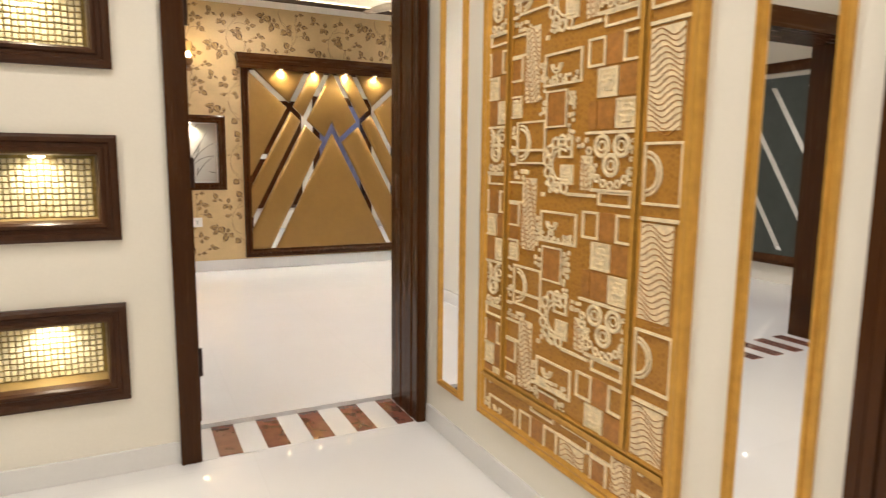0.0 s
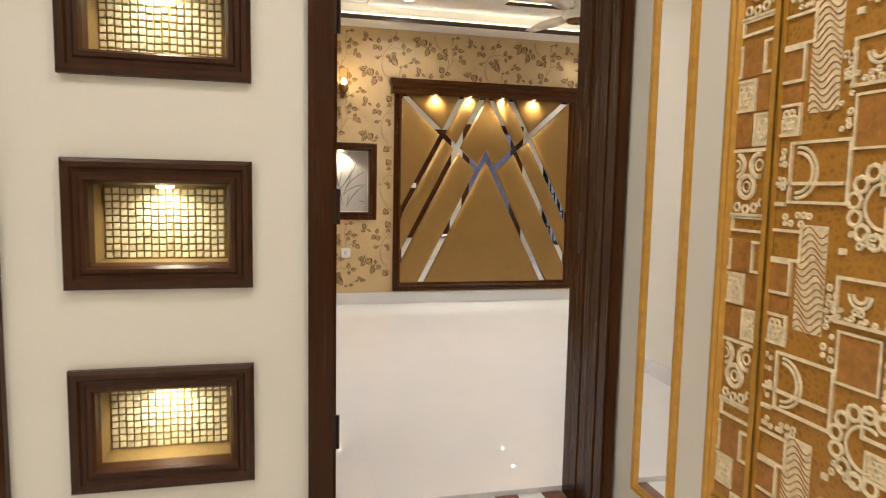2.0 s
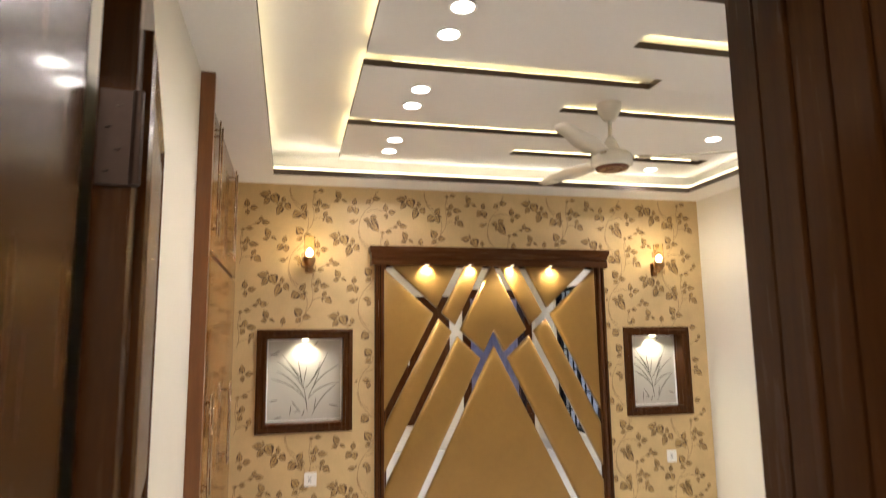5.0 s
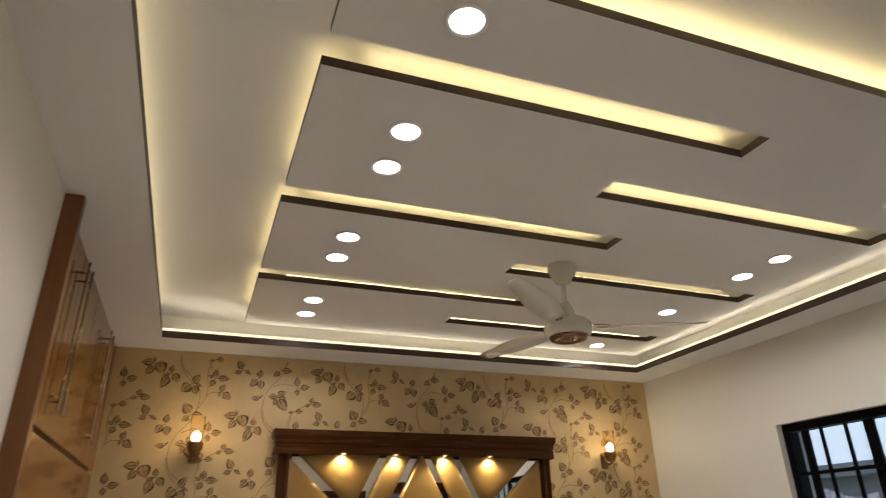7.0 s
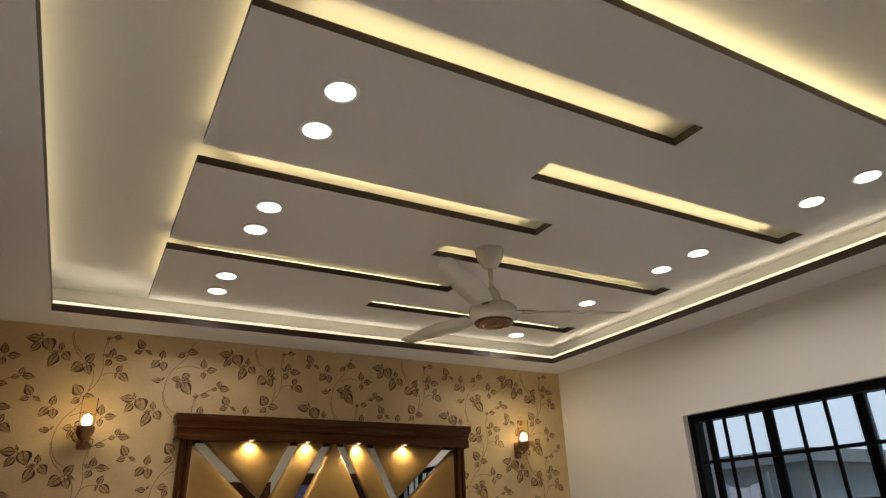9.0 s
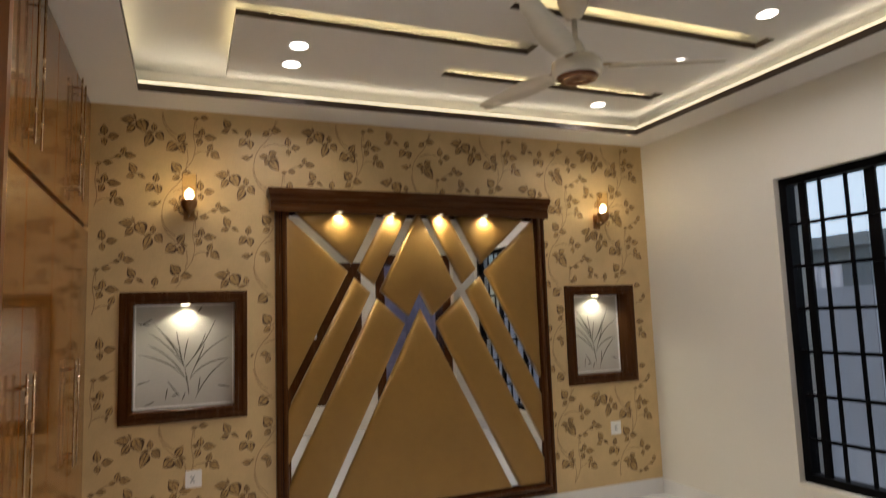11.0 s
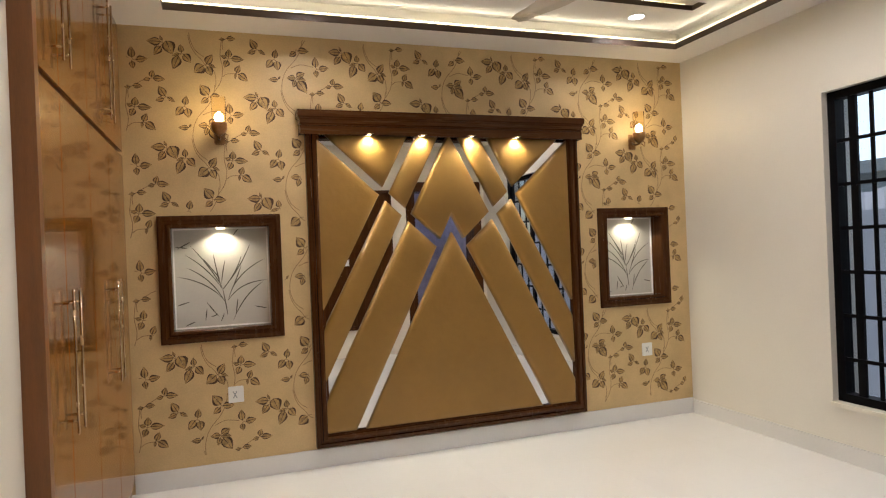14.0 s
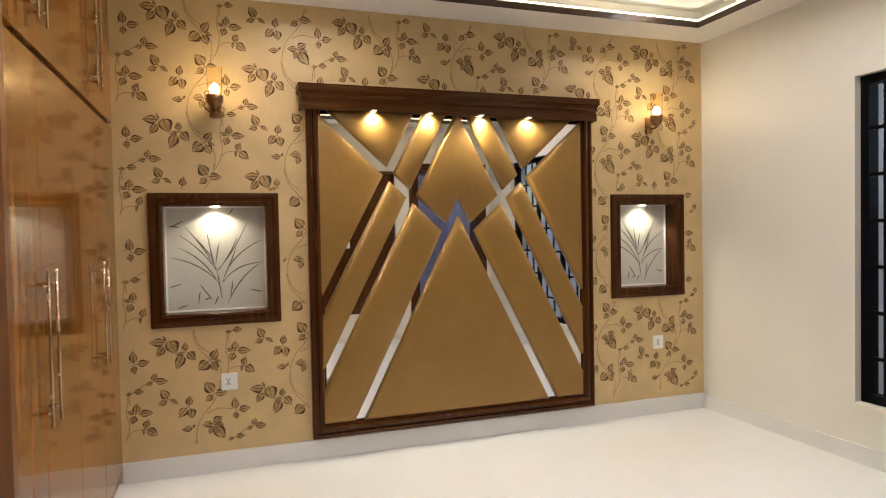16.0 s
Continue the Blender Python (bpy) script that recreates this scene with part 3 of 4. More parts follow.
# unseen downlights, added to brighten the second room and the washroom
for x, y in ((-3.2, 1.2), (-3.2, 3.2)):
    downlight(x, y, Z0, 22.0, group="second room downlights")
downlight(2.0, -0.9, Z0, 10.0, (0.75, 0.8, 1.0), group="washroom downlights")


# ---- headboard wall panel ----
def clip(poly, a, b, c):
    """Keeps the part of a polygon with a*x + b*z <= c."""
    out = []
    for p, q in zip(poly, poly[1:] + poly[:1]):
        dp, dq = a * p[0] + b * p[1] - c, a * q[0] + b * q[1] - c
        if dp <= 0:
            out.append(p)
        if dp * dq < 0:
            t = dp / (dp - dq)
            out.append((p[0] + t * (q[0] - p[0]), p[1] + t * (q[1] - p[1])))
    return out


def inset(poly, d):
    n = len(poly)
    area = sum(p[0] * q[1] - q[0] * p[1] for p, q in zip(poly, poly[1:] + poly[:1]))
    s = 1 if area > 0 else -1
    out = []
    for i in range(n):
        p0, p1, p2 = Vector(poly[i - 1]), Vector(poly[i]), Vector(poly[(i + 1) % n])
        e1, e2 = (p1 - p0).normalized(), (p2 - p1).normalized()
        n1, n2 = Vector((-e1.y, e1.x)) * s, Vector((-e2.y, e2.x)) * s
        k = max(0.25, 1 + n1.dot(n2))
        out.append(tuple(p1 + (n1 + n2) * d / k))
    return out


CX = 0.864
HX0, HX1, HZ0, HZ1 = -0.06, 1.788, 0.245, 2.18


def side(p, q, off):
    """The half plane to one side of a strip from p to q: off < 0 keeps left of the way, off > 0 right."""
    dx, dz = q[0] - p[0], q[1] - p[1]
    L = math.hypot(dx, dz)
    nx, nz = -dz / L, dx / L
    c = nx * p[0] + nz * p[1]
    return (nx, nz, c - abs(off)) if off > 0 else (-nx, -nz, -c - abs(off))


S = 0.0275
D1 = ((-0.06, 2.211), (CX, 1.361))
A1 = ((-0.026, 1.002), (0.59, 2.16))
A2 = ((-0.03, 0.534), (0.81, 2.16))
A3 = ((0.199, 0.281), (CX, 1.588))
rect = [(HX0, HZ0), (HX1, HZ0), (HX1, HZ1), (HX0, HZ1)]


def region(*sides):
    poly = rect
    for s in sides:
        poly = clip(poly, *s)
    return poly


def mirrored(poly):
    return [(2 * CX - x, z) for x, z in reversed(poly)]


left_pads = [
    region(side(*D1, -S), side(*A1, -S)),
    region(side(*D1, S), side(*A1, -S)),
    region(side(*D1, -S), side(*A1, S), side(*A2, -S)),
    region(side(*D1, S), side(*A1, S), side(*A2, -S)),
    region(side(*D1, S), side(*A2, S), side(*A3, -S), (1, 0, CX)),
]
mir = lambda s: (-s[0], s[1], s[2] - 2 * CX * s[0])
tri = region(side(*A3, S), mir(side(*A3, S)))
kite = region(side(*A2, S), mir(side(*A2, S)), side(*D1, -S), mir(side(*D1, -S)))


def meet(s, t):
    det = s[0] * t[1] - s[1] * t[0]
    return ((s[2] * t[1] - s[1] * t[2]) / det, (s[0] * t[2] - s[2] * t[0]) / det)


pl = meet(side(*D1, -S), side(*A3, -S))
apex = meet(side(*A3, -S), mir(side(*A3, -S)))
low = min(range(len(kite)), key=lambda i: kite[i][1])
ordered = kite[low + 1:] + kite[:low]
pr = (2 * CX - pl[0], pl[1])
notch = [pl, apex, pr] if ordered[-1][0] < CX else [pr, apex, pl]
kite = ordered + notch

hb = thing("headboard_panel", (CX, W, 0.2), "tan leather headboard panel with diagonal mirror strips in dark wood frame", "headboard")
YM = W - 0.030
part("mirror", B(HX0, HX1, YM, YM + 0.02, HZ0, HZ1), MIRROR, hb, "mirror strips behind the leather pads")


def pad(poly, k=1.0):
    bm = bmesh.new()
    loops = []
    for d, y in ((0.0, 0.0), (0.001, 0.016), (0.006, 0.026), (0.016, 0.033), (0.032, 0.037), (0.06, 0.039)):
        loops.append([bm.verts.new((x, YM - y, z)) for x, z in inset(poly, d * k)])
    n = len(poly)
    for a, b in zip(loops, loops[1:]):
        for i in range(n):
            bm.faces.new((a[i], a[(i + 1) % n], b[(i + 1) % n], b[i]))
    bm.faces.new(loops[-1])
    part("leather_pad", bm, LEATHER, hb, smooth=True)


for poly in left_pads:
    pad(poly)
    pad(mirrored(poly))
pad(tri)
pad(kite, 0.3)
bm = ring(bmesh.new(), -0.112, 1.877, 0.160, 2.30, [(0, 0), (0, 0.052), (0.009, 0.060), (0.024, 0.060), (0.028, 0.050), (0.038, 0.050), (0.042, 0.066), (0.057, 0.072), (0.070, 0.066), (0.075, 0.052), (0.088, 0.047), (0.088, 0.0)], onw)
part("frame", bm, WOOD, hb, "reeded dark wooden frame")
bm = bmesh.new()
loops = []
for e, d, z in ((0, 0.0, 2.183), (0, 0.096, 2.183), (0, 0.096, 2.171), (0, 0.108, 2.171), (0, 0.108, 2.226), (0.003, 0.102, 2.230), (0.003, 0.102, 2.238), (-0.002, 0.111, 2.242), (-0.002, 0.111, 2.266), (-0.008, 0.117, 2.270), (-0.008, 0.117, 2.278), (-0.015, 0.126, 2.282), (-0.015, 0.126, 2.324), (-0.015, 0.0, 2.324)):
    loops.append([bm.verts.new(p) for p in ((-0.147 + e, W, z), (-0.147 + e, W - d, z), (1.886 - e, W - d, z), (1.886 - e, W, z))])
for p, q in zip(loops, loops[1:]):
    for k in range(3):
        bm.faces.new((p[k], p[k + 1], q[k + 1], q[k]))
bmesh.ops.remove_doubles(bm, verts=bm.verts, dist=1e-5)
part("cornice", bm, WOODX, hb, "stepped dark wooden cornice holding spotlights")
for x in (0.299, 0.664, 1.017, 1.363):
    y = W - 0.085
    ob = thing("spotlight", (x, y, 2.178), "small recessed warm spotlight under the cornice, lit", "spotlight", "cornice spotlights")
    part("rim", lathe(bmesh.new(), x, y, [(0.038, 2.183), (0.038, 2.177), (0.029, 2.177), (0.029, 2.181)], 20, close=False), STEEL, ob, smooth=True)
    part("lens", lathe(bmesh.new(), x, y, [(0.029, 2.182), (0.027, 2.176), (0.008, 2.172)], 20), SPOT, ob, "glowing lens")
    lamp("spotlight_lamp", "SPOT", (x, y, 2.170), (x, W - 0.05, 1.6), 34.0, (1.0, 0.93, 0.72), 0.012, 0.6, 138)


# ---- framed wall niches ----
def bez(p0, p1, p2, n=12):
    return [tuple((1 - t) ** 2 * a + 2 * t * (1 - t) * b + t * t * c for a, b, c in zip(p0, p1, p2)) for t in [i / n for i in range(n + 1)]]


def blade(bm, pts, y, w):
    """A flat pointed blade along points in the wall's plane."""
    L, R = [], []
    for i, p in enumerate(pts):
        a, b = pts[max(i - 1, 0)], pts[min(i + 1, len(pts) - 1)]
        dx, dz = b[0] - a[0], b[1] - a[1]
        k = math.hypot(dx, dz) or 1
        t = i / (len(pts) - 1)
        h = w * (0.25 + 1.2 * t * (1 - t) * 2) * (1 if i < len(pts) - 1 else 0.1)
        L.append(bm.verts.new((p[0] - dz / k * h, y, p[1] + dx / k * h)))
        R.append(bm.verts.new((p[0] + dz / k * h, y, p[1] - dx / k * h)))
    for i in range(len(pts) - 1):
        bm.faces.new((L[i], R[i], R[i + 1], L[i + 1]))


GRASS_TALL = [
    ((0.044, 0.101), (0.030, 0.211), (-0.004, 0.394)),
    ((0.015, 0.257), (-0.156, 0.468), (-0.480, 0.523)),
    ((0.015, 0.248), (-0.118, 0.505), (-0.385, 0.615)),
    ((-0.004, 0.376), (-0.137, 0.596), (-0.385, 0.743)),
    ((-0.004, 0.394), (-0.137, 0.633), (-0.328, 0.835)),
    ((-0.032, 0.468), (-0.070, 0.615), (-0.090, 0.752)),
    ((-0.013, 0.431), (0.006, 0.578), (0.034, 0.670)),
    ((0.006, 0.376), (0.168, 0.560), (0.215, 0.725)),
    ((-0.004, 0.376), (0.187, 0.560), (0.320, 0.853)),
    ((0.053, 0.257), (0.130, 0.541), (0.482, 0.679)),
    ((0.053, 0.257), (0.187, 0.450), (0.491, 0.450)),
    ((0.101, 0.046), (0.225, 0.321), (0.453, 0.440)),
    ((0.072, 0.321), (0.168, 0.505), (0.206, 0.615)),
]
GRASS_LOW = [
    ((0.130, 0.101), (0.149, 0.211), (0.158, 0.275)),
    ((-0.480, 0.229), (-0.423, 0.248), (-0.356, 0.262)),
    ((-0.051, 0.092), (-0.118, 0.174), (-0.175, 0.248)),
    ((-0.194, 0.064), (-0.185, 0.138), (-0.175, 0.183)),
    ((-0.404, 0.018), (-0.347, 0.046), (-0.299, 0.055)),
    ((-0.480, 0.826), (-0.404, 0.817), (-0.356, 0.807)),
    ((-0.461, 0.807), (-0.385, 0.844), (-0.328, 0.872)),
    ((0.130, 0.927), (0.158, 0.963), (0.187, 0.996)),
    ((0.339, 0.183), (0.415, 0.165), (0.472, 0.156)),
    ((-0.032, 0.046), (-0.004, 0.101), (0.006, 0.128)),
    ((-0.137, 0.101), (-0.099, 0.101), (-0.061, 0.128)),
    ((-0.013, 0.394), (-0.051, 0.505), (-0.061, 0.578)),
    ((-0.027, 0.486), (-0.099, 0.578), (-0.204, 0.706)),
]
for (a, b, c, d), wide in zip(NICHES, (1, 0)):
    cx = (a + b) / 2
    ni = thing("wall_niche", (cx, W, c), "dark wood framed lit wall niche with grass drawing on grey back" if wide else "smaller dark wood framed lit wall niche with grass drawing", "wall niche", "bedside niches")
    part("frame", ring(bmesh.new(), a, b, c, d, [(0, 0), (0, 0.022), (0.012, 0.026), (0.028, 0.026), (0.034, 0.018), (0.048, 0.018), (0.055, 0.028), (0.068, 0.028), (0.075, 0.018), (0.075, -0.115)], onw), WOOD, ni)
    part("back", B(a + 0.05, b - 0.05, W + 0.11, W + 0.125, c + 0.05, d - 0.05), NICHEBACK, ni)
    bm = ring(bmesh.new(), a + 0.075, b - 0.075, c + 0.075, d - 0.075, [(0, -0.11), (0, -0.098), (0.008, -0.098), (0.008, -0.11)], onw)
    part("edge_trim", bm, WHITEPL, ni)
    bm = bmesh.new()
    w, h = b - a - 0.16, d - c - 0.16
    for p0, p1, p2 in GRASS_TALL + GRASS_LOW:
        q = [(cx + p[0] * w, c + 0.08 + p[1] * h) for p in (p0, p1, p2)]
        blade(bm, bez(*q), W + 0.1085, 0.0040)
    tagged(part("grass_drawing", bm, GRASS, ni, "dark drawn grass blades"), kind="stuff")
    zt2 = d - 0.078
    sp = thing("niche_spotlight", (cx, W + 0.05, zt2), "small warm spotlight in the niche top, lit", "spotlight", "niche spotlights")
    part("lens", lathe(bmesh.new(), cx, W + 0.055, [(0.026, zt2 + 0.003), (0.025, zt2 - 0.004), (0.008, zt2 - 0.006)], 20), SPOT, sp)
    lamp("niche_lamp", "SPOT", (cx, W + 0.055, zt2 - 0.01), (cx, W + 0.085, zt2 - 0.4), 10.0, (1.0, 0.90, 0.68), 0.02, 0.5, 140)

WV = random.Random(3)
bm = bmesh.new()
low, top = ([bm.verts.new((p * e, y, q * e)) for p, q in ((-1, -1), (1, -1), (1, 1), (-1, 1))] for e, y in ((0.0092, 0.0), (0.0070, -0.007)))
bm.faces.new(top)
for m in range(4):
    bm.faces.new((low[m], low[(m + 1) % 4], top[(m + 1) % 4], top[m]))
TILE_MESH = mesh_of("tile", bm, GOLDTILE)
for k, (a, b, c, d) in enumerate(HALLN):
    onh = lambda u, v, e: (u, E0 - e, v)
    cx = (a + b) / 2
    ni = thing("hall_niche", (cx, E0, c), "dark wood framed lit niche with woven gold grille back", "wall niche", "hall niches")
    part("frame", ring(bmesh.new(), a, b, c, d, [(0, 0), (0, 0.020), (0.012, 0.026), (0.026, 0.026), (0.032, 0.017), (0.044, 0.017), (0.050, 0.024), (0.062, 0.024), (0.070, 0.012), (0.076, -0.02), (0.076, -0.03)], onh), WOODF, ni)
    part("lining", ring(bmesh.new(), a + 0.0765, b - 0.0765, c + 0.0765, d - 0.0765, [(0, -0.022), (0, -0.125)], onh), LINING, ni)
    part("back", B(a + 0.06, b - 0.06, E0 + 0.125, E0 + 0.14, c + 0.06, d - 0.06), GRILLE, ni)
    step = 0.0222
    nx, nz = int((b - a - 0.15) / step), int((d - c - 0.15) / step)
    for i in range(nx):
        for j in range(nz):
            x = a + 0.078 + (i + 0.5) * step + WV.uniform(-0.0006, 0.0006)
            z = c + 0.078 + (j + 0.5) * step + 0.0012 * math.sin(i * 1.7)
            ob = new("tile", TILE_MESH)
            ob.parent = ni
            ob.location = Vector((x, E0 + 0.1245 + 0.002 * ((i + j) % 2), z)) - ni.location
            ob.rotation_euler = (WV.uniform(-0.04, 0.04), 0, WV.uniform(-0.05, 0.05))
    zt2 = d - 0.08
    sp = thing("niche_spotlight", (cx, E0 + 0.07, zt2), "small warm spotlight in the niche top, lit", "spotlight", "niche spotlights")
    part("lens", lathe(bmesh.new(), cx, E0 + 0.075, [(0.026, zt2 + 0.003), (0.025, zt2 - 0.004), (0.008, zt2 - 0.006)], 20), SPOT, sp)
    lamp("niche_lamp", "SPOT", (cx, E0 + 0.055, zt2 - 0.01), (cx, E0 + 0.11, zt2 - 0.3), 5.6, (1.0, 0.90, 0.68), 0.02, 0.9, 160)

# ---- wardrobe ----
wr = thing("wardrobe", (LX - 0.4, 3.5, 0), "built-in wardrobe with glossy golden-brown doors and steel bar handles", "wardrobe")
part("side_panel", B(LX - 0.6, -1.120, 2.5, 2.54, 0, Z0 - 0.002), OAKEDGE, wr, "reddish brown wooden side board")
part("body", B(LX - 0.6, WX - 0.025, 2.54, W - 0.001, 0, Z0 - 0.002), OAKEDGE, wr)
part("edge_strip", B(WX - 0.02, -1.122, 2.541, 2.553, 0, Z0 - 0.002), STEEL, wr, "pale metal edge strip")
dw = (W - 0.002 - 2.556) / 4
for k in range(4):
    y0 = 2.556 + k * dw
    for z0, z1, hz0, hz1, nm in ((0.10, 2.036, 0.80, 1.32, "door"), (2.060, Z0 - 0.006, 2.14, 2.76, "loft_door")):
        dd = part(nm, B(WX - 0.022, WX, y0 + 0.002, y0 + dw - 0.002, z0, z1), OAK, wr, bevel=0.0025)
        hy = y0 + dw - 0.055 if k % 2 == 0 else y0 + 0.055
        bm = tube(bmesh.new(), [(WX + 0.032, hy, hz0), (WX + 0.032, hy, hz1)], 0.005, 10)
        for z in (hz0 + 0.05, hz1 - 0.05):
            tube(bm, [(WX - 0.001, hy, z), (WX + 0.032, hy, z)], 0.005, 8)
        part("bar_handle", bm, STEEL, dd, "long brushed steel bar handle", smooth=True)
part("plinth", B(LX - 0.6, WX - 0.02, 2.536, W - 0.001, 0.0, 0.097), OAKEDGE, wr)

# ---- ceiling fan ----
FX, FY, FZ = 1.066, 2.84, 2.60
fan = thing("ceiling_fan", (FX, FY, Z1), "cream three-blade ceiling fan with bronze cap, at rest", "ceiling fan")
part("canopy", lathe(bmesh.new(), FX, FY, [(0.075, Z1 + 0.03), (0.075, Z1 - 0.01), (0.066, Z1 - 0.05), (0.04, Z1 - 0.095), (0.018, Z1 - 0.105)]), FANCREAM, fan, smooth=True)
part("rod", tube(bmesh.new(), [(FX, FY, Z1 - 0.1), (FX, FY, FZ + 0.09)], 0.012), FANCREAM, fan, smooth=True)
part("rod_cover", lathe(bmesh.new(), FX, FY, [(0.018, FZ + 0.15), (0.032, FZ + 0.13), (0.05, FZ + 0.075), (0.055, FZ + 0.055)]), FANCREAM, fan, smooth=True)
part("motor", lathe(bmesh.new(), FX, FY, [(0.05, FZ + 0.062), (0.095, FZ + 0.055), (0.118, FZ + 0.035), (0.122, FZ + 0.0), (0.118, FZ - 0.02), (0.10, FZ - 0.032)]), FANCREAM, fan, smooth=True)
part("cap", lathe(bmesh.new(), FX, FY, [(0.10, FZ - 0.031), (0.092, FZ - 0.045), (0.06, FZ - 0.048), (0.055, FZ - 0.043), (0.03, FZ - 0.047), (0.008, FZ - 0.052)]), FANBROWN, fan, "bronze end cap", smooth=True)
for ang in (103.0, -20.0, 221.5):
    bm = bmesh.new()
    rot = Matrix.Rotation(radians(ang), 4, "Z") @ Matrix.Rotation(radians(11), 4, "X")
    rows = []
    for i in range(13):
        r = 0.16 + 0.56 * i / 12
        half = (0.045 + 0.022 * math.sin(math.pi * min(1, i / 9))) * (1 if i < 11 else (0.9 if i == 11 else 0.55))
        rows.append([bm.verts.new(Vector((FX, FY, FZ + 0.02)) + rot @ Vector((r, s * half, e + 0.012 * i / 12))) for s, e in ((-1, 0.002), (0, 0.006), (1, 0.002), (1, -0.002), (0, 0.002), (-1, -0.002))])
    for p, q in zip(rows, rows[1:]):
        for m in range(6):
            bm.faces.new((p[m], p[(m + 1) % 6], q[(m + 1) % 6], q[m]))
    bm.faces.new(rows[0])
    bm.faces.new(rows[-1])
    bl = part("blade", bm, FANCREAM, fan, smooth=True)
    bm = box(bmesh.new(), 0.09, 0.22, -0.018, 0.018, 0.006, 0.012)
    bmesh.ops.transform(bm, matrix=Matrix.Translation((FX, FY, FZ + 0.02)) @ rot, verts=bm.verts)
    part("blade_bracket", bm, STEEL, bl, bevel=0.002)


# ---- wall lamps, switch plates ----
def sconce(x, z):
    y = W - 0.10
    ob = thing("wall_lamp", (x, W, z), "antique bronze wall lamp with clear glass chimney, lit", "wall lamp", "wall lamps")
    part("wall_plate", B(x - 0.032, x + 0.032, W - 0.014, W, z - 0.085, z + 0.035), BRONZE, ob, bevel=0.006)
    part("arm", tube(bmesh.new(), [(x, W - 0.01, z - 0.03), (x, W - 0.05, z - 0.055), (x, y, z - 0.05), (x, y, z - 0.02)], 0.008), BRONZE, ob, smooth=True)
    bm = tube(bmesh.new(), [(x + 0.02, y, z - 0.05 - 0.0), (x + 0.045, y, z - 0.07), (x + 0.05, y, z - 0.04), (x + 0.03, y, z - 0.03)], 0.004, 8)
    part("scroll", bm, BRONZE, ob, smooth=True)
    part("cup", lathe(bmesh.new(), x, y, [(0.012, z - 0.045), (0.03, z - 0.03), (0.046, z - 0.005), (0.048, z + 0.03), (0.044, z + 0.034), (0.015, z + 0.034)]), BRONZE, ob, smooth=True)
    g = part("glass_chimney", lathe(bmesh.new(), x, y, [(0.040, z + 0.036), (0.041, z + 0.10), (0.042, z + 0.19), (0.0395, z + 0.19), (0.0385, z + 0.10), (0.0375, z + 0.036)], close=False), AMBER, ob, "clear amber glass chimney", smooth=True)
    g.visible_shadow = False
    part("bulb", lathe(bmesh.new(), x, y, [(0.014, z + 0.034), (0.025, z + 0.048), (0.029, z + 0.064), (0.022, z + 0.086), (0.005, z + 0.102)], 16), BULB, ob, "glowing candle bulb", smooth=True)


sconce(-0.628, 2.195)
sconce(2.392, 2.200)
for x, z in ((-0.592, 0.556), (2.458, 0.564)):
    ob = thing("socket_plate", (x, W, z), "white square plastic socket plate on the wallpaper", "socket", "bedside sockets")
    part("plate", B(x - 0.046, x + 0.046, W - 0.010, W, z - 0.05, z + 0.05), WHITEPL, ob, bevel=0.003)
    part("rocker", B(x - 0.030, x + 0.030, W - 0.013, W - 0.009, z - 0.034, z + 0.034), WHITEPL, ob, bevel=0.002)
    bm = bmesh.new()
    for s in (1, -1):
        q = box(bmesh.new(), -0.003, 0.003, -0.0015, 0, -0.024, 0.024)
        bmesh.ops.transform(q, matrix=pose(x - 0.006, W - 0.0131, z, 0, 28 * s, 0), verts=q.verts)
        me = bpy.data.meshes.new("tmp")
        q.to_mesh(me)
        bm.from_mesh(me)
        bpy.data.meshes.remove(me)
        q.free()
    part("slot_marks", bm, OUTGREY, ob, "grey crossed slots")


# ---- gold framed mirrors and embossed panel in the hall ----
for y0, y1 in ((-0.278, -0.043), (-1.79, -1.58)):
    gm = thing("wall_mirror", (GX, (y0 + y1) / 2, 0.2), "tall narrow mirror in a gold moulded frame", "mirror", "hall mirrors")
    part("glass", B(GX - 0.006, GX, y0 + 0.02, y1 - 0.02, 0.25, 2.55), MIRROR, gm)
    part("frame", ring(bmesh.new(), y0, y1, 0.225, 2.58, [(0, 0), (0, 0.010), (0.005, 0.015), (0.011, 0.015), (0.014, 0.010), (0.018, 0.016), (0.025, 0.016), (0.030, 0.006)], ong), GOLD, gm)

PY0, PY1, PZ0, PZ1 = -1.455, -0.435, 0.242, 2.6
gp = thing("gold_wall_panel", (GX, -0.97, 0.2), "ochre embossed patchwork panel with cream relief in gold frame", "wall panel")
part("board", B(GX - 0.012, GX, PY0 + 0.01, PY1 - 0.01, PZ0 + 0.01, PZ1 - 0.01), CARVED, gp)
part("frame", ring(bmesh.new(), PY0, PY1, PZ0, PZ1, [(0, 0), (0, 0.022), (0.006, 0.028), (0.016, 0.028), (0.022, 0.022), (0.034, 0.026), (0.042, 0.012)], ong), GOLD, gp)


def bar(y0, y1, z0, z1):
    bm = box(bmesh.new(), GX - 0.020, GX - 0.011, y0, y1, z0, z1)
    if z1 - z0 > y1 - y0:
        box(bm, GX - 0.026, GX - 0.02, y0 + 0.01, y1 - 0.01, z0, z1)
    else:
        box(bm, GX - 0.026, GX - 0.02, y0, y1, z0 + 0.01, z1 - 0.01)
    part("gold_bar", bm, GOLD, gp, bevel=0.003)


YA, YB, ZB = -0.612, -1.262, 0.415
bar(YA - 0.02, YA + 0.02, ZB + 0.02, PZ1 - 0.04)
bar(YB - 0.02, YB + 0.02, ZB + 0.02, PZ1 - 0.04)
bar(PY0 + 0.04, PY1 - 0.04, ZB - 0.02, ZB + 0.02)

RNG = random.Random(4)
GS = GX - 0.012


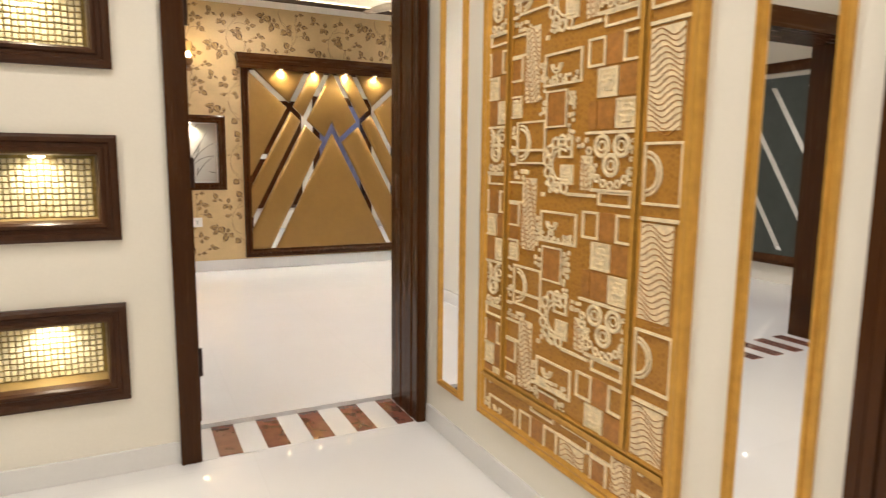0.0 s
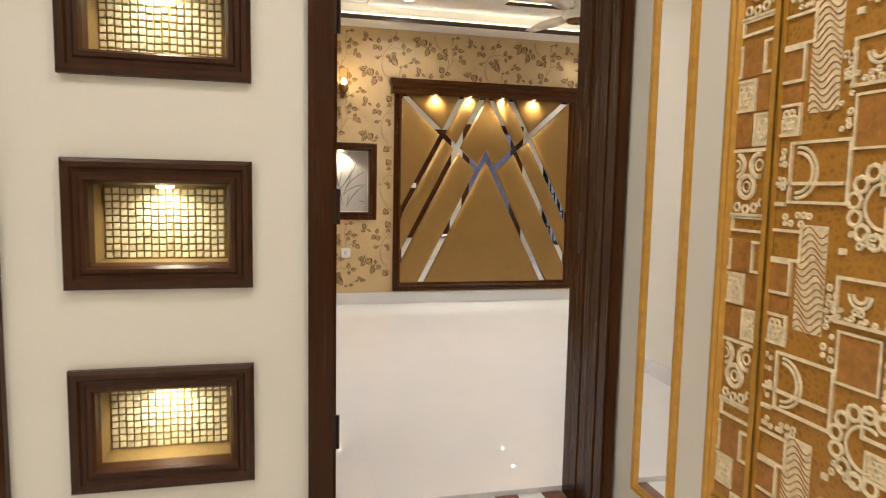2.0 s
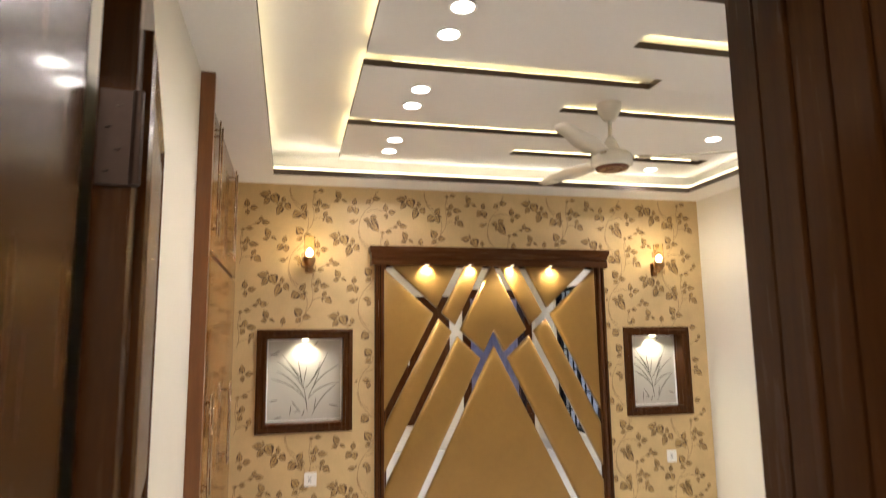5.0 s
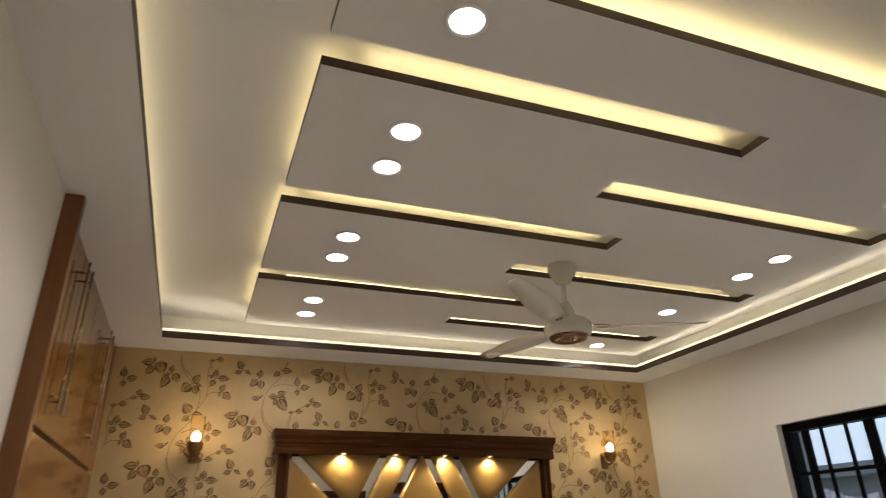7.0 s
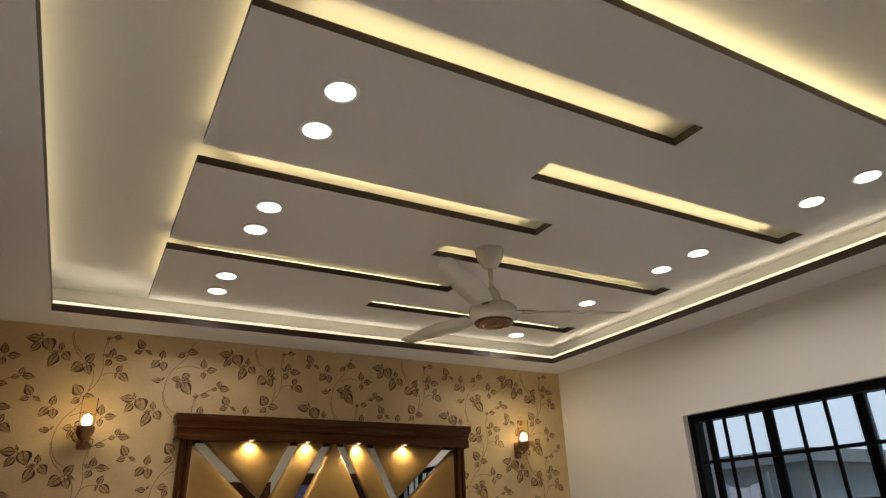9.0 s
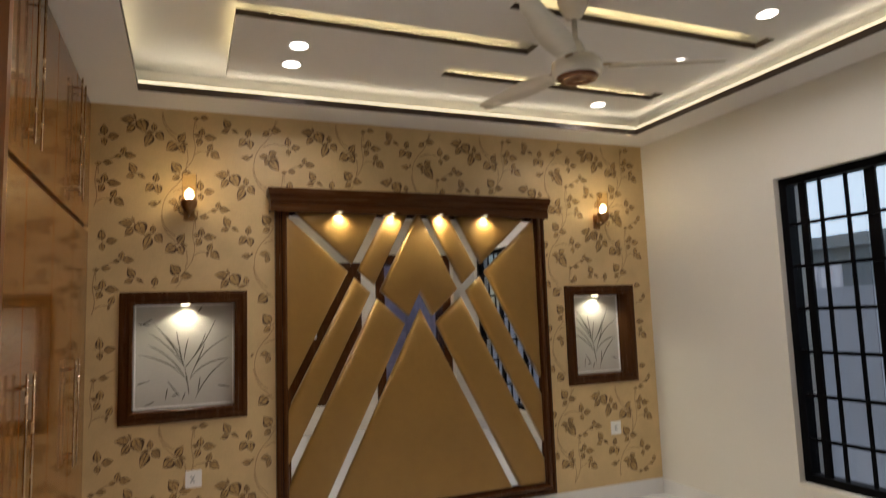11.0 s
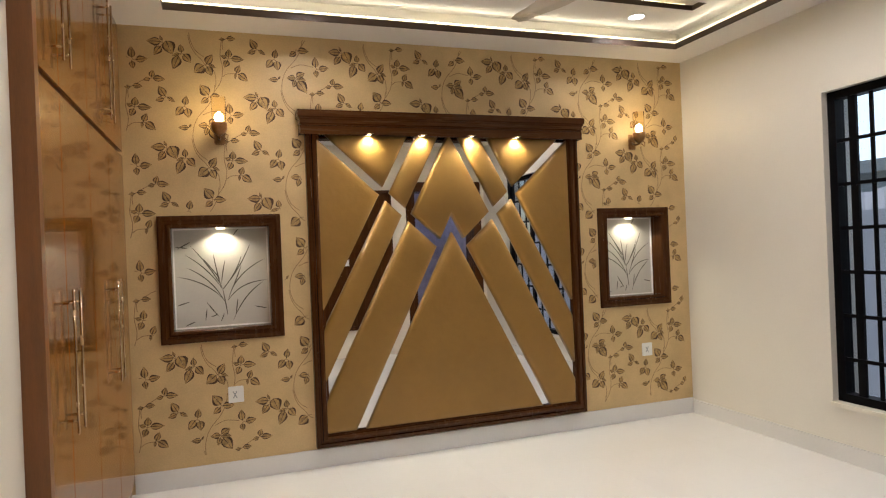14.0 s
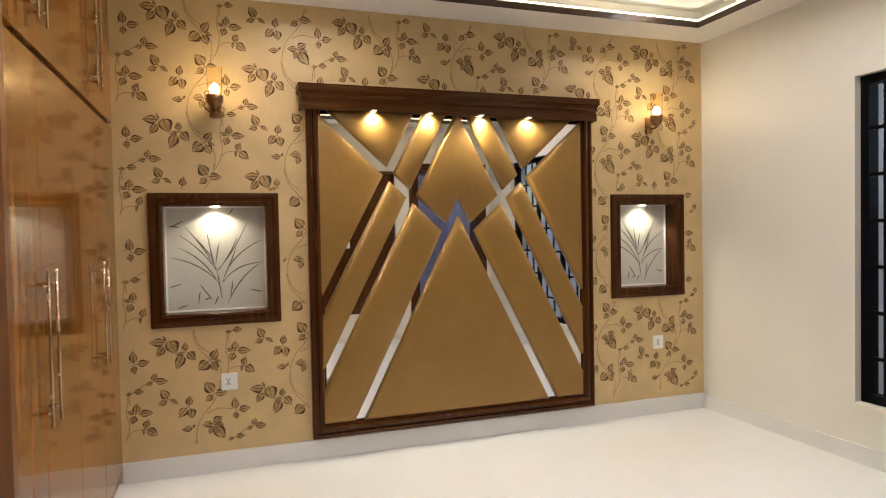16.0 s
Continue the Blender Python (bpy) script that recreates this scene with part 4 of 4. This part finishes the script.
class Relief:
    """Raised embossing on the board; u runs along the wall away from the bedroom, v up."""

    def __init__(self, clip_u, clip_v):
        self.c, self.b = bmesh.new(), bmesh.new()
        self.cu, self.cv, self.k = clip_u, clip_v, 1.342

    def blk(self, u0, u1, v0, v1, h=0.0065, dark=False):
        k = self.k
        u0, u1 = max(u0 * k, self.cu[0]), min(u1 * k, self.cu[1])
        v0, v1 = max(v0 * k, self.cv[0]), min(v1 * k, self.cv[1])
        if u1 - u0 > 0.0015 and v1 - v0 > 0.0015:
            box(self.b if dark else self.c, GS - h, GS + 0.001, -u1, -u0, v0, v1)

    def outline(self, u, v, w, h, t=0.005):
        for a in ((u, u + w, v, v + t), (u, u + w, v + h - t, v + h), (u, u + t, v + t, v + h - t), (u + w - t, u + w, v + t, v + h - t)):
            self.blk(*a)

    def arc(self, u, v, r, a0=0, a1=360, t=0.005, h=0.008, n=20):
        pts = []
        for i in range(n + 1):
            a = radians(a0 + (a1 - a0) * i / n)
            p = (self.k * (u + r * math.cos(a)), self.k * (v + r * math.sin(a)))
            if self.cu[0] + t < p[0] < self.cu[1] - t and self.cv[0] + t < p[1] < self.cv[1] - t:
                pts.append((GS - h * 0.4, -p[0], p[1]))
            else:
                if len(pts) > 1:
                    tube(self.c, pts, t * 0.8, 6)
                pts = []
        if len(pts) > 1:
            tube(self.c, pts, t * 0.8, 6)

    def zebra(self, u, v, w, h):
        self.blk(u, u + w, v, v + h, 0.002)
        k = int(h / 0.011)
        for i in range(k):
            z = v + i * h / k
            pts = []
            for j in range(9):
                p = (self.k * (u + w * j / 8), self.k * (z + 0.009 * math.sin(j * 0.9 + i * 0.35)))
                if self.cu[0] < p[0] < self.cu[1] and self.cv[0] < p[1] < self.cv[1]:
                    pts.append((GS - 0.003, -p[0], p[1]))
            if len(pts) > 1:
                tube(self.b, pts, 0.0015, 5)

    def dots(self, u, v, w, h, step=0.0125, r=0.0055):
        for i in range(int(w / step)):
            for j in range(int(h / step)):
                if RNG.random() < 0.75:
                    self.arc(u + (i + 0.5) * step + RNG.uniform(-.003, .003), v + (j + 0.5) * step + RNG.uniform(-.003, .003), r * RNG.uniform(0.5, 0.95), t=0.0042, n=6)

    def flower(self, u, v, s):
        self.outline(u, v, s, s, 0.005)
        self.blk(u + 0.005, u + s - 0.005, v + 0.005, v + s - 0.005, 0.0018)
        for a in range(0, 360, 60):
            self.arc(u + s / 2 + s * .22 * math.cos(radians(a)), v + s / 2 + s * .22 * math.sin(radians(a)), s * 0.11, t=0.005, n=7)

    def tile(self, u, v):
        """One repeat of the patchwork, 0.60 wide and 0.365 high."""
        w = v - 0.075
        self.outline(u + 0.0, v + 0.275, 0.085, 0.055)
        self.dots(u + 0.0, v + 0.335, 0.10, 0.03)
        self.outline(u + 0.01, v + 0.215, 0.055, 0.06)
        self.blk(u + 0.015, u + 0.06, v + 0.22, v + 0.27, 0.003, True)
        self.zebra(u + 0.075, v + 0.16, 0.06, 0.18)
        self.blk(u + 0.0, u + 0.06, v + 0.155, v + 0.21, 0.002, True)
        self.flower(u + 0.008, v + 0.125, 0.055)
        self.blk(u, u + 0.16, w + 0.116, w + 0.122)
        self.dots(u + 0.14, v + 0.125, 0.03, 0.13)
        self.dots(u + 0.175, w + 0.02, 0.05, 0.03)
        self.dots(u + 0.29, w + 0.12, 0.04, 0.03)
        self.dots(u + 0.335, w + 0.04, 0.03, 0.05)
        self.dots(u + 0.46, w + 0.04, 0.03, 0.10)
        self.dots(u + 0.49, w + 0.355, 0.10, 0.012)
        self.outline(u + 0.17, w + 0.17, 0.08, 0.085, 0.004)
        self.blk(u, u + 0.04, v + 0.005, v + 0.012)
        self.outline(u + 0.045, v + 0.01, 0.125, 0.105)
        self.arc(u + 0.062, v + 0.062, 0.043, -90, 90)
        self.arc(u + 0.062, v + 0.062, 0.034, -90, 90)
        self.dots(u, v + 0.02, 0.045, 0.09)
        self.blk(u + 0.16, u + 0.172, w + 0.008, w + 0.018, 0.006)
        self.outline(u + 0.16, w + 0.265, 0.14, 0.075)
        self.arc(u + 0.205, w + 0.315, 0.02, 180, 360)
        self.arc(u + 0.205, w + 0.315, 0.012, 180, 360)
        self.dots(u + 0.165, w + 0.268, 0.13, 0.035, 0.012)
        self.blk(u + 0.17, u + 0.25, w + 0.17, w + 0.255, 0.003, True)
        self.dots(u + 0.255, w + 0.14, 0.03, 0.12, 0.0125)
        for a in range(60, 310, 28):
            self.arc(u + 0.235 + 0.055 * math.cos(radians(a)), w + 0.085 + 0.055 * math.sin(radians(a)), 0.012, t=0.006, n=8)
        self.arc(u + 0.235, w + 0.085, 0.035, 60, 300)
        self.outline(u + 0.225, w + 0.10, 0.05, 0.045)
        self.flower(u + 0.235, w + 0.04, 0.045)
        self.zebra(u + 0.305, w + 0.03, 0.04, 0.075)
        self.blk(u + 0.26, u + 0.36, w + 0.015, w + 0.022)
        self.outline(u + 0.32, w + 0.29, 0.055, 0.06)
        self.blk(u + 0.375, u + 0.43, w + 0.29, w + 0.35, 0.003, True)
        self.outline(u + 0.43, w + 0.29, 0.055, 0.06)
        self.flower(u + 0.355, w + 0.225, 0.06)
        self.blk(u + 0.325, u + 0.352, w + 0.16, w + 0.22, 0.003, True)
        self.blk(u + 0.42, u + 0.475, w + 0.225, w + 0.285, 0.003, True)
        self.blk(u + 0.355, u + 0.41, w + 0.16, w + 0.22, 0.003, True)
        self.flower(u + 0.415, w + 0.16, 0.06)
        self.blk(u + 0.32, u + 0.48, w + 0.15, w + 0.156)
        for du, dv in ((0.375, 0.125), (0.435, 0.125), (0.405, 0.085)):
            self.arc(u + du, w + dv, 0.021, t=0.008, n=14)
            self.arc(u + du, w + dv, 0.010, t=0.004, n=8)
        for a in range(180, 361, 18):
            self.arc(u + 0.405 + 0.072 * math.cos(radians(a)), w + 0.115 + 0.072 * math.sin(radians(a)), 0.008, t=0.005, n=6)
        self.blk(u + 0.345, u + 0.48, w + 0.028, w + 0.035)
        self.outline(u + 0.37, w + 0.0, 0.1, 0.03)
        self.zebra(u + 0.495, w + 0.15, 0.09, 0.19)
        self.blk(u + 0.49, u + 0.60, w + 0.345, w + 0.352)
        self.outline(u + 0.50, w + 0.01, 0.10, 0.12)
        self.arc(u + 0.505, w + 0.07, 0.042, -90, 90)
        self.arc(u + 0.505, w + 0.07, 0.033, -90, 90)


def sheet(u0, u1, v0, v1, ou, ov):
    r = Relief((u0, u1), (v0, v1))
    k = r.k
    v = v0 / k - ov
    while v * k < v1 + 0.15:
        u = u0 / k - ou
        while u * k < u1:
            r.tile(u, v)
            u += 0.60
        v += 0.365
    tagged(part("cream_relief", r.c, CREAMREL, gp, "cream embossed patchwork relief"), kind="stuff")
    tagged(part("brown_relief", r.b, BROWNREL, gp, "brown embossed squares and waves"), kind="stuff")


sheet(-PY1 + 0.042, -YA - 0.02, ZB + 0.02, PZ1 - 0.042, 0.366, 0.127)
sheet(-YA + 0.02, -YB - 0.02, ZB + 0.02, PZ1 - 0.042, 0.017, 0.155)
sheet(-YB + 0.02, -PY0 - 0.042, ZB + 0.02, PZ1 - 0.042, 0.5015, 0.155)
sheet(-PY1 + 0.042, -PY0 - 0.042, PZ0 + 0.042, ZB - 0.02, 0.13, 0.22)

# ---- second bedroom's dark headboard ----
h2 = thing("dark_headboard_panel", (-4.8, 1.9, 0.2), "dark green leather headboard panel with slanting mirror strips", "headboard")
on2 = lambda u, v, d: (-4.8 + d, u, v)
part("pad", B(-4.8, -4.77, 0.85, 2.95, 0.25, 2.1), GREEN, h2)
part("frame", ring(bmesh.new(), 0.75, 3.05, 0.2, 2.25, [(0, 0), (0, 0.06), (0.04, 0.07), (0.1, 0.05), (0.1, 0)], on2), WOOD, h2)
for k in range(5):
    bm = bmesh.new()
    y = 0.55 + k * 0.4
    v = [bm.verts.new((-4.765, yy, zz)) for yy, zz in ((y, 0.35), (y + 0.06, 0.35), (y + 1.06, 2.0), (y + 1.0, 2.0))]
    bm.faces.new(v)
    part("mirror_strip", bm, MIRROR, h2)


# ---- wallpaper print ----
print_line, print_fill, print_stem = bmesh.new(), bmesh.new(), bmesh.new()


def free(x, z):
    if not (WX + 0.02 < x < RX - 0.02 and 0.19 < z < Z0 - 0.02):
        return False
    if -0.115 < x < 1.88 and z < 2.28:
        return False
    if -0.165 < x < 1.905 and 2.17 < z < 2.33:
        return False
    return not any(a - 0.01 < x < b + 0.01 and c - 0.01 < z < d + 0.01 for a, b, c, d in NICHES)


def leaf_print(x, z, ang, L, wid):
    ca, sa = math.cos(ang), math.sin(ang)
    P = lambda s, t: (x + s * ca - t * sa, z + s * sa + t * ca)
    n = 7
    up, dn = [], []
    for i in range(n + 1):
        s = i / n
        w = wid * math.sin(math.pi * s ** 0.75) * (1 - 0.25 * s)
        up.append((s * L, w))
        dn.append((s * L, -w * 0.9))
    if not all(free(*P(*q)) for q in up + dn):
        return
    for edge in (up, dn):
        for (s0, t0), (s1, t1) in zip(edge, edge[1:]):
            hard = 0.60 if edge is up else 0.74
            rim = [P(s0, t0), P(s1, t1), P(s1, t1 * hard), P(s0, t0 * hard)]
            inner = [P(s0, t0 * hard), P(s1, t1 * hard), P(s1, t1 * 0.07), P(s0, t0 * 0.07)]
            for bm, pts in ((print_line, rim), (print_fill, inner)):
                bm.faces.new([bm.verts.new((px, W - 0.0012, pz)) for px, pz in pts])
    mid = [P(0, 0.0028), P(0, -0.0028), P(L * 0.9, -0.0006), P(L * 0.9, 0.0006)]
    print_line.faces.new([print_line.verts.new((px, W - 0.0016, pz)) for px, pz in mid])


def stem(pts, w=0.003):
    for (x0, z0), (x1, z1) in zip(pts, pts[1:]):
        if free(x0, z0) and free(x1, z1):
            d = math.hypot(x1 - x0, z1 - z0) or 1
            ox, oz = -(z1 - z0) / d * w, (x1 - x0) / d * w
            print_stem.faces.new([print_stem.verts.new((px, W - 0.0010, pz)) for px, pz in ((x0 - ox, z0 - oz), (x0 + ox, z0 + oz), (x1 + ox, z1 + oz), (x1 - ox, z1 - oz))])


# one repeat of the half-drop print: sprigs at (du, dv), each leaf from its base to its tip in millimetres, with its breadth
RX_STEP, RZ_STEP = 0.5435, 0.639
SPRIGS = [
    (0.000, 0.000, [(-11, 11, -74, 11, .42), (17, 17, 43, -45, .60), (-14, -17, -45, -60, .45), (-4, 17, -14, 43, .30)]),
    (0.102, -0.054, [(0, 6, -3, 45, .48), (11, -3, 43, -43, .52), (-17, -17, -45, -82, .42), (-11, 0, -45, -14, .30)]),
    (0.235, -0.117, [(7, 7, 36, 54, .46), (-9, -3, -54, -40, .62), (11, -9, 31, -54, .52), (20, 6, 54, -11, .28)]),
    (0.372, -0.072, [(3, 9, 6, 51, .52), (17, 3, 78, 0, .36), (-3, -9, -20, -45, .52), (-9, 6, -37, 17, .42)]),
    (0.423, -0.163, [(-6, 6, 11, 45, .46), (6, 0, 50, -34, .46), (-11, 3, -14, -26, .30)]),
    (0.248, -0.308, [(0, 6, -37, 54, .56), (11, -3, 65, -6, .42), (-3, -14, -37, -40, .46)]),
    (0.3755, -0.4265, [(-6, 11, -9, 65, .42), (14, 0, 65, 9, .42), (-9, -9, -3, -45, .50)]),
]
SPRIGS_TWO = [
    (0.2405, -0.4955, [(3, 11, 45, 34, .50), (-3, 6, -48, 3, .46), (11, -14, 54, -74, .48), (-3, -11, -17, -48, .46), (6, 0, 51, -6, .38)]),
    (0.1205, -0.5075, [(6, 0, -40, 0, .38), (9, 3, 20, 20, .35)]),
    (0.3615, -0.5865, [(6, 3, 48, 3, .40), (-6, -3, -34, -6, .36)]),
    (0.4735, -0.5325, [(-3, 6, 6, 40, .52), (6, 0, 60, -3, .38), (-9, -3, -40, -11, .42)]),
    (0.003, -0.322, [(-3, 3, -31, 51, .46), (-9, -9, -48, -23, .42), (9, -3, 43, -26, .30)]),
    (0.107, -0.379, [(3, 9, 11, 54, .46), (14, -9, 20, -57, .54), (-11, -3, -43, -45, .48)]),
]
VINES = [
    [(0.142, 0.063), (0.154, 0.003), (0.180, -0.049), (0.214, -0.085), (0.235, -0.117)],
    [(0.339, 0.062), (0.330, 0.0), (0.325, -0.063), (0.337, -0.139), (0.322, -0.217), (0.288, -0.273), (0.256, -0.320)],
    [(0.244, -0.126), (0.284, -0.150), (0.294, -0.203), (0.292, -0.250)],
    [(0.334, -0.186), (0.364, -0.166), (0.415, -0.163)],
    [(0.831, 0.081), (0.820, 0.016), (0.786, -0.050), (0.729, -0.118), (0.700, -0.183), (0.693, -0.263), (0.720, -0.342), (0.773, -0.388)],
    [(0.753, -0.108), (0.816, -0.084), (0.895, -0.096)],
    [(0.886, -0.335), (0.885, -0.287), (0.913, -0.262), (0.971, -0.226), (1.012, -0.213)],
]


def smooth_line(pts, n=4):
    """A rounded line through points."""
    out = []
    for i in range(len(pts) - 1):
        p0, p1, p2, p3 = (Vector(pts[max(0, min(len(pts) - 1, j))]) for j in (i - 1, i, i + 1, i + 2))
        for k in range(n):
            t = k / n
            out.append(tuple(0.5 * (2 * p1 + (p2 - p0) * t + (2 * p0 - 5 * p1 + 4 * p2 - p3) * t * t + (3 * p1 - p0 - 3 * p2 + p3) * t ** 3)))
    return out + [tuple(pts[-1])]


for colm in range(-2, 9):
    for row in range(-1, 7):
        ox = -0.931 + colm * RX_STEP
        oz = 2.722 - row * RZ_STEP - (RZ_STEP / 2 if colm % 2 else 0.0)
        for du, dv, leaves in SPRIGS + SPRIGS_TWO:
            for x0, z0, x1, z1, wide in leaves:
                dx, dz = (x1 - x0) / 1000, (z1 - z0) / 1000
                L = 1.3 * math.hypot(dx, dz)
                leaf_print(ox + du + x0 / 1000, oz + dv + z0 / 1000, math.atan2(dz, dx), L, L * wide * 0.88)
                stem([(ox + du, oz + dv), (ox + du + x0 / 1000, oz + dv + z0 / 1000)], 0.0018)
        for v in VINES:
            stem(smooth_line([(ox + a, oz + c) for a, c in v]), 0.0021)
for nm, bm, m in (("leaf_outline_print", print_line, LEAFDARK), ("leaf_fill_print", print_fill, LEAFFILL), ("stem_print", print_stem, STEM)):
    tagged(part(nm, bm, m, wall_bed, "brown leaf vine print of the wallpaper"), kind="stuff")
